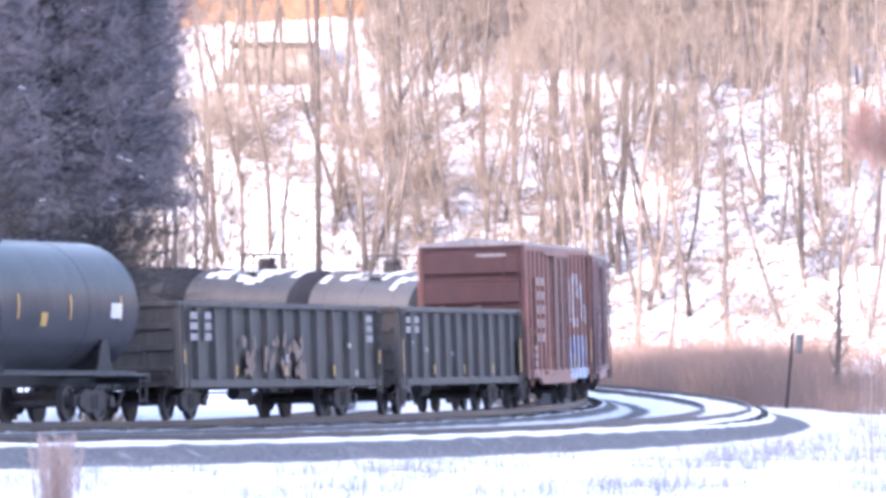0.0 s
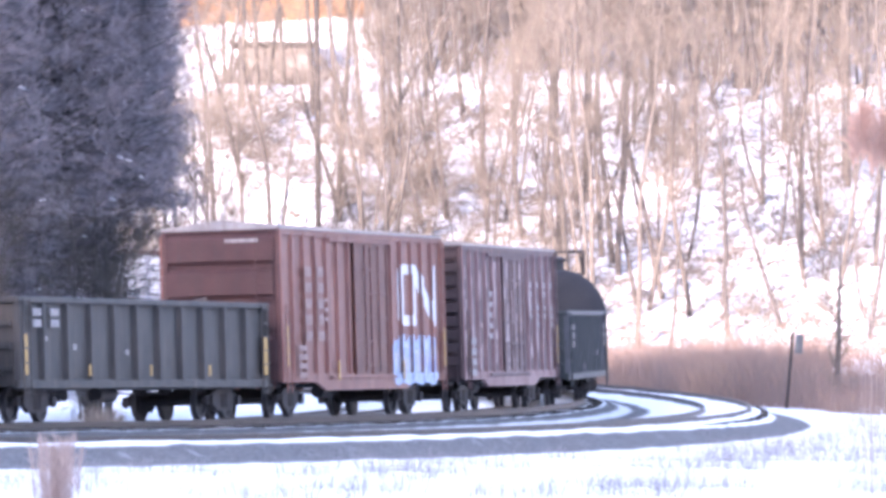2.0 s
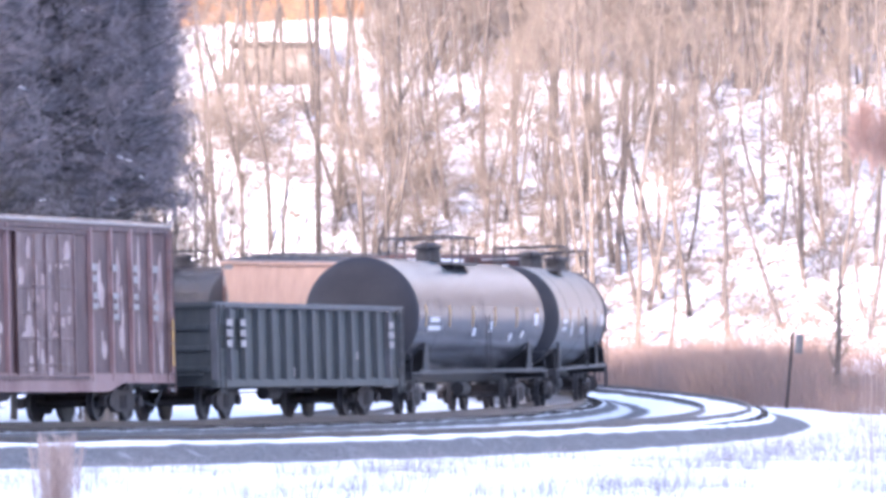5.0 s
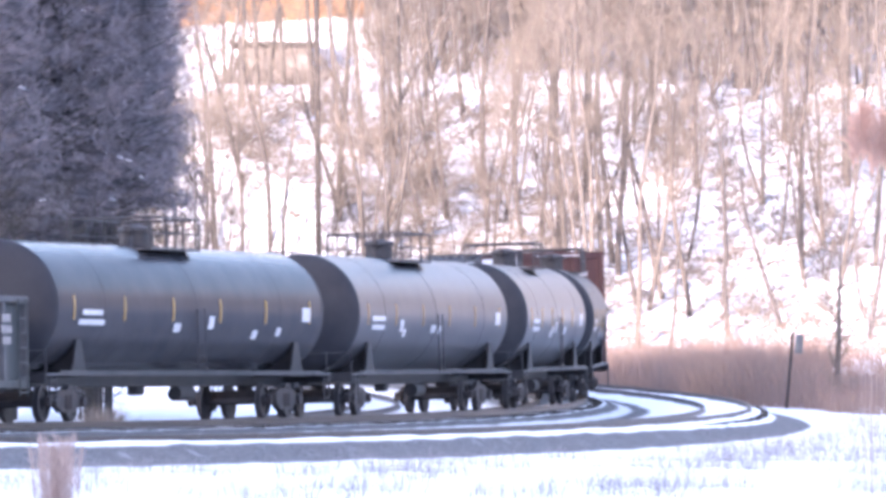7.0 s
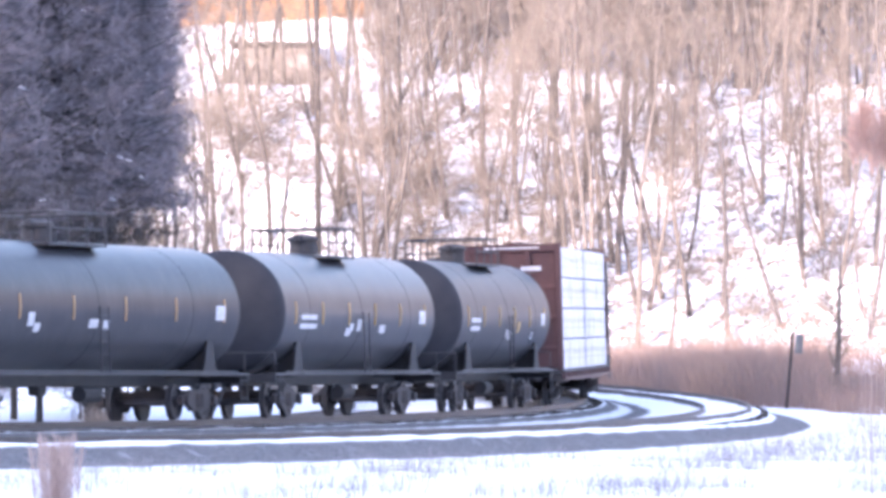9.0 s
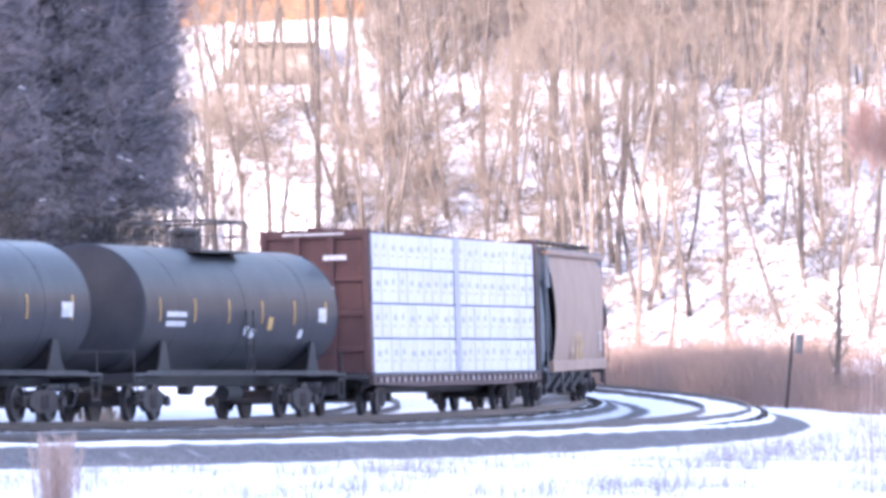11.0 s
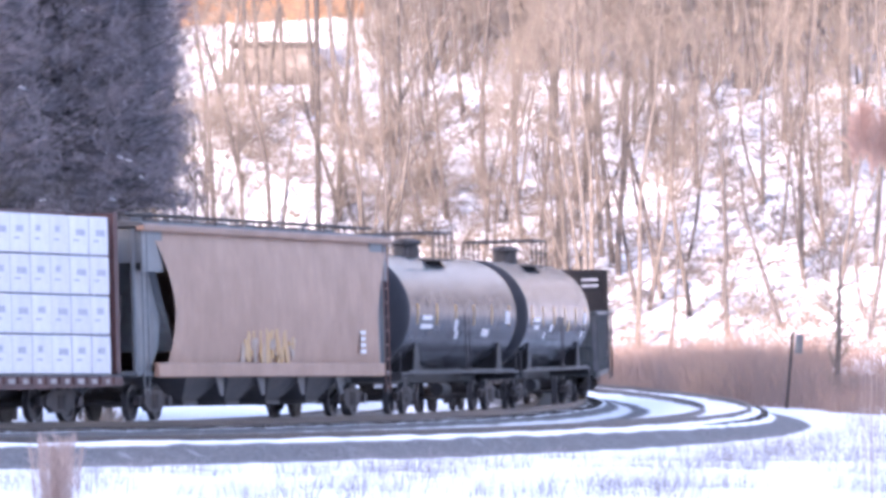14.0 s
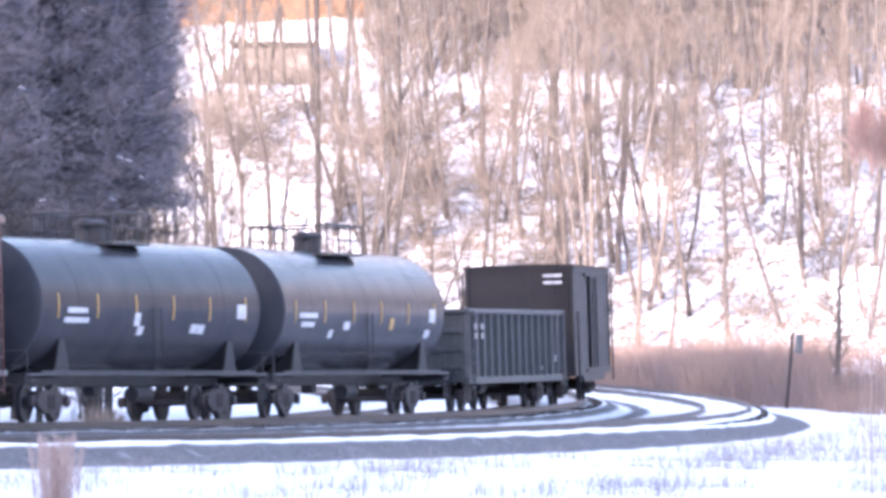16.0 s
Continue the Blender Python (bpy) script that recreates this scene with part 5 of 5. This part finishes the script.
def conifer(seed, height, low, reach):
    """A tall evergreen: an even, fine-grained crown on rising limbs, with a feathery outline."""
    rng = random.Random(seed)
    tree = tagged(new("conifer"), "dense dark evergreen tree in shade with specks of snow", "tree", "evergreens inside the curve")
    b, sn = Build(), Build()
    b.rod((0, 0, -0.5), (0, 0, height), 0.13, 0.03, n=10, caps=False)
    vs, fs = [], []
    z = low
    while z < height - 0.4:
        span = reach * (1 - ((z - low) / (height - low)) ** 3) + 0.25
        for k in range(26):
            a = rng.uniform(0, 6.28)
            d = Vector((math.cos(a), math.sin(a), rng.uniform(-0.25, 0.75))).normalized()
            ln = span * rng.uniform(0.55, 1.08)
            p = Vector((0, 0, z + rng.uniform(-0.9, 0.2) - 0.3 * ln))
            b.rod(p, p + d * ln, 0.022, 0.006, n=3, caps=False)
            for q in range(int(ln * 17)):
                f = math.sqrt(rng.random())
                c = p + d * ln * f + Vector((rng.gauss(0, 0.16), rng.gauss(0, 0.16), rng.gauss(0, 0.16)))
                e = (d * 0.6 + Vector((rng.gauss(0, 0.6), rng.gauss(0, 0.6), rng.gauss(0.1, 0.5)))).normalized() * rng.uniform(0.22, 0.6)
                g = e.orthogonal().normalized()
                g.rotate(Matrix.Rotation(rng.uniform(0, 6.28), 3, e.normalized()))
                g *= rng.uniform(0.010, 0.022)
                n = len(vs)
                vs += [c - g, c + g, c + e]
                fs.append((n, n + 1, n + 2))
            if rng.random() < (0.05 if z < low + 3 else 0.006):
                c = p + d * ln * 0.9
                sn.box(c, (0.2, 0.16, 0.06), Matrix.Rotation(rng.uniform(-0.4, 0.4), 3, "Y"), bevel=0.025)
        z += 0.34
    # dead bare limbs below the crown
    for k in range(46):
        p = Vector((0, 0, rng.uniform(3.6, low + 0.8)))
        a = rng.uniform(0, 6.28)
        d = Vector((math.cos(a), math.sin(a), rng.uniform(-0.15, 0.5))).normalized()
        for q in range(4):
            nxt = p + d * reach * rng.uniform(0.18, 0.3)
            b.rod(p, nxt, 0.024 - 0.004 * q, 0.02 - 0.004 * q, n=3, caps=False)
            for _ in range(4):
                e = (d * 0.5 + Vector((rng.gauss(0, 0.6), rng.gauss(0, 0.6), rng.gauss(0.1, 0.4)))).normalized()
                b.rod(nxt, nxt + e * rng.uniform(0.3, 0.9), 0.011, 0.005, n=3, caps=False)
            p, d = nxt, (d + Vector((rng.gauss(0, 0.2), rng.gauss(0, 0.2), rng.gauss(0.05, 0.1)))).normalized()
    part("trunk", b, BARK_DARK, tree, smooth=True)
    nd = Build()
    nd.add(vs, fs)
    part("needles", nd, NEEDLE, tree, "fine grey needle sprays", smooth=True)
    tagged(part("snow_clumps", sn, SNOW_ON, tree, "small clumps of snow"), kind="stuff")
    return tree


def plant_conifers():
    kinds = [conifer(31, 24, 5.6, 3.9), conifer(32, 22, 4.2, 3.4), conifer(33, 23, 3.6, 3.4), conifer(34, 27, 8.3, 3.1)]
    rows = [(0, -14.8, 239), (1, -15.4, 233), (2, -16.0, 250), (0, -14.4, 247), (3, -11.35, 240), (3, -11.75, 244), (3, -11.3, 248), (0, -15.1, 242), (3, -13.0, 237)]
    done = set()
    for i, (k, x, y) in enumerate(rows):
        m = pose(x, y, height_at(x, y) - 0.1, 0, 0, 50 * i)
        if k not in done:
            done.add(k)
            kinds[k].matrix_basis = m
        else:
            copy_thing(kinds[k], m)
    # bare dark saplings under and beside them
    rng = random.Random(44)
    kinds = [bare_tree(51, 7, 0.05, 0.15, BARK_DARK, "dark bare sapling beside the evergreens", first=1, fork=True), bare_tree(52, 9, 0.07, -0.1, BARK_DARK, "slim dark bare tree beside the evergreens", first=2)]
    for i in range(22):
        y = rng.uniform(225, 262)
        x = -y * (rng.uniform(0.061, 0.066) if i % 3 else rng.uniform(0.045, 0.049))
        m = pose(x, y, height_at(x, y) - 0.1, 0, rng.uniform(-6, 6), rng.uniform(0, 360))
        if i < 2:
            kinds[i].matrix_basis = m
        else:
            copy_thing(kinds[i % 2], m)


plant_conifers()


# ---- posts, sheds and the weeds close to the camera ----
def line_post():
    x, y = 12.6, 270.0
    z = height_at(x, y)
    post = tagged(new("marker_post"), "leaning grey wooden post with a small pale board", "post")
    post.matrix_basis = pose(x, y, z, 0, 5.0, 0)
    b = Build()
    b.rod((0, 0, -0.3), (0, 0, 2.85), 0.06, 0.05, n=10)
    part("pole", b, POST, post)
    b = Build()
    b.box((0.26, -0.08, 2.4), (0.3, 0.03, 0.7), bevel=0.01)
    part("board", b, HOPPER_END, post, "pale grey board")


line_post()


def trackside_tree():
    tree = bare_tree(77, 6.2, 0.17, 0.03, BARK, "bare trackside tree with crooked limbs from low down", first=1)
    tree.matrix_basis = pose(15.0, 281.0, height_at(15.0, 281.0) - 0.1, 0, 0, 30)


trackside_tree()


def utility_pole():
    x, y = -5.55, 331.0
    z = height_at(x, y)
    pole = tagged(new("utility_pole"), "tall straight grey wooden pole on the hillside", "pole")
    pole.matrix_basis = pose(x, y, z, 0, -0.5, 0)
    b = Build()
    b.rod((0, 0, -0.5), (0, 0, 19), 0.15, 0.12, n=10)
    part("shaft", b, POST, pole)


utility_pole()


def shed(x, y, w, d, wall_h, roof_h, siding, turn, label, window=False, snowy=True):
    z = height_at(x, y)
    house = tagged(new("shed"), label, "shed")
    house.matrix_basis = pose(x, y, z - 0.2, 0, 0, turn)
    b = Build()
    t = 0.15
    for s in (-1, 1):
        b.box((s * (w / 2 - t / 2), 0, wall_h / 2), (t, d, wall_h))
        b.box((0, s * (d / 2 - t / 2), wall_h / 2), (w - 2 * t, t, wall_h))
    for wall in b.pieces():
        part("wall", wall, siding, house)
    for s in (-1, 1):
        b = Build()
        b.extrude([(s * (d / 2 + 0.5), wall_h - 0.1), (0, wall_h + roof_h), (0, wall_h + roof_h + 0.14), (s * (d / 2 + 0.5), wall_h + 0.06)], -w / 2 - 0.4, w / 2 + 0.4, "X")
        r = part("roof", b, ROOF_DARK, house, "dark roof under snow")
        if not snowy:
            continue
        b = Build()
        b.extrude([(s * (d / 2 + 0.42), wall_h + 0.07), (0, wall_h + roof_h + 0.145), (0, wall_h + roof_h + 0.40), (s * (d / 2 + 0.42), wall_h + 0.26)], -w / 2 - 0.36, w / 2 + 0.36, "X")
        part("roof_snow", b, SNOW_ON, r, "thick snow")
    if window:
        b = Build()
        b.box((0, -d / 2 - 0.03, wall_h * 0.6), (0.6, 0.06, 0.6), bevel=0.01)
        f = part("window", b, WHITE, house, "white-framed window")
        b = Build()
        b.box((0, -d / 2 - 0.075, wall_h * 0.6), (0.46, 0.02, 0.46))
        part("pane", b, PANE, f)


shed(-8.8, 384, 3.7, 5.0, 1.95, 0.75, SIDING, 0, "grey shed with a thick snow-covered roof")
shed(10.97, 379, 2.5, 3.0, 1.75, 0.35, SIDING_BLUE, 4, "small blue-grey shed with a window among the trees", True, False)


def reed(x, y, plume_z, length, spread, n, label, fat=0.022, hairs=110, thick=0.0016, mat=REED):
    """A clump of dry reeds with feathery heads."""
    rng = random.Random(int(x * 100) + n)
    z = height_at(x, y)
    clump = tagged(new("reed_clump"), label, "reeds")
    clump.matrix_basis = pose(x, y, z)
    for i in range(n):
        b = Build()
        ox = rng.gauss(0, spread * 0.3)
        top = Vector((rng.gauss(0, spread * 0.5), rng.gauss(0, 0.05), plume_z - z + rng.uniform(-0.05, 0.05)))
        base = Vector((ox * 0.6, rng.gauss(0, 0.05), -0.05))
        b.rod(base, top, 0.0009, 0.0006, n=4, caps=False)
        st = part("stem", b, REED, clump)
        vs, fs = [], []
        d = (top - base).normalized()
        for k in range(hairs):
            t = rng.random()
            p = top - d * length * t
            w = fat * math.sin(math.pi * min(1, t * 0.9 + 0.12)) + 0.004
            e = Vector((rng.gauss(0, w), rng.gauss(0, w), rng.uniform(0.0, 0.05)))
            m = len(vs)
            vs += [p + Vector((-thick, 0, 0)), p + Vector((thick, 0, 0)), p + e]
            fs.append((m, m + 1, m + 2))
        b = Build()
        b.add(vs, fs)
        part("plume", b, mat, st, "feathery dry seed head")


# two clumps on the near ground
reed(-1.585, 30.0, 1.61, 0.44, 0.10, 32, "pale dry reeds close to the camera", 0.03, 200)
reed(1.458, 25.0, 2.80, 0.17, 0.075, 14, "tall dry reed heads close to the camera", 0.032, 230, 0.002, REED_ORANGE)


def inner_shrub(x, y, seed):
    rng = random.Random(seed)
    shrub = tagged(new("shrub"), "small brown leafless shrub in the snow inside the curve", "shrub")
    shrub.matrix_basis = pose(x, y, height_at(x, y))
    b = Build()
    for k in range(70):
        a = rng.uniform(0, 6.28)
        d = Vector((math.cos(a), math.sin(a), rng.uniform(0.5, 2))).normalized()
        p = Vector((rng.gauss(0, 0.15), rng.gauss(0, 0.15), -0.05))
        q = p + d * rng.uniform(0.3, 0.6)
        b.rod(p, q, 0.012, 0.008, n=3, caps=False)
        b.rod(q, q + (d + Vector((rng.gauss(0, 0.4), rng.gauss(0, 0.4), 0.1))).normalized() * rng.uniform(0.2, 0.5), 0.008, 0.004, n=3, caps=False)
    tagged(part("stem", b, TWIG, shrub), kind="stuff")


inner_shrub(-10.9, 226, 1)
inner_shrub(-10.3, 229, 2)
inner_shrub(-10.6, 231, 3)
inner_shrub(-11.1, 233, 4)


# ---- what moves ----
def motions():
    for car, u0, half in CARS:
        walk(car, [(0.5 * k, car_pose(u0 + run(0.5 * k), half)) for k in range(33)])
    for ob, (car, u0, half), m in LOADS:
        walk(ob, [(0.5 * k, car_pose(u0 + run(0.5 * k), half) @ m) for k in range(33)])
    for w, k in WHEELSETS:
        rows = []
        for i in range(481):
            t = i / 30
            rows.append((t, pose(k, 0, R_WHEEL + 0.005, 0, math.degrees(run(t) / R_WHEEL), 0)))
        walk(w, rows)


motions()
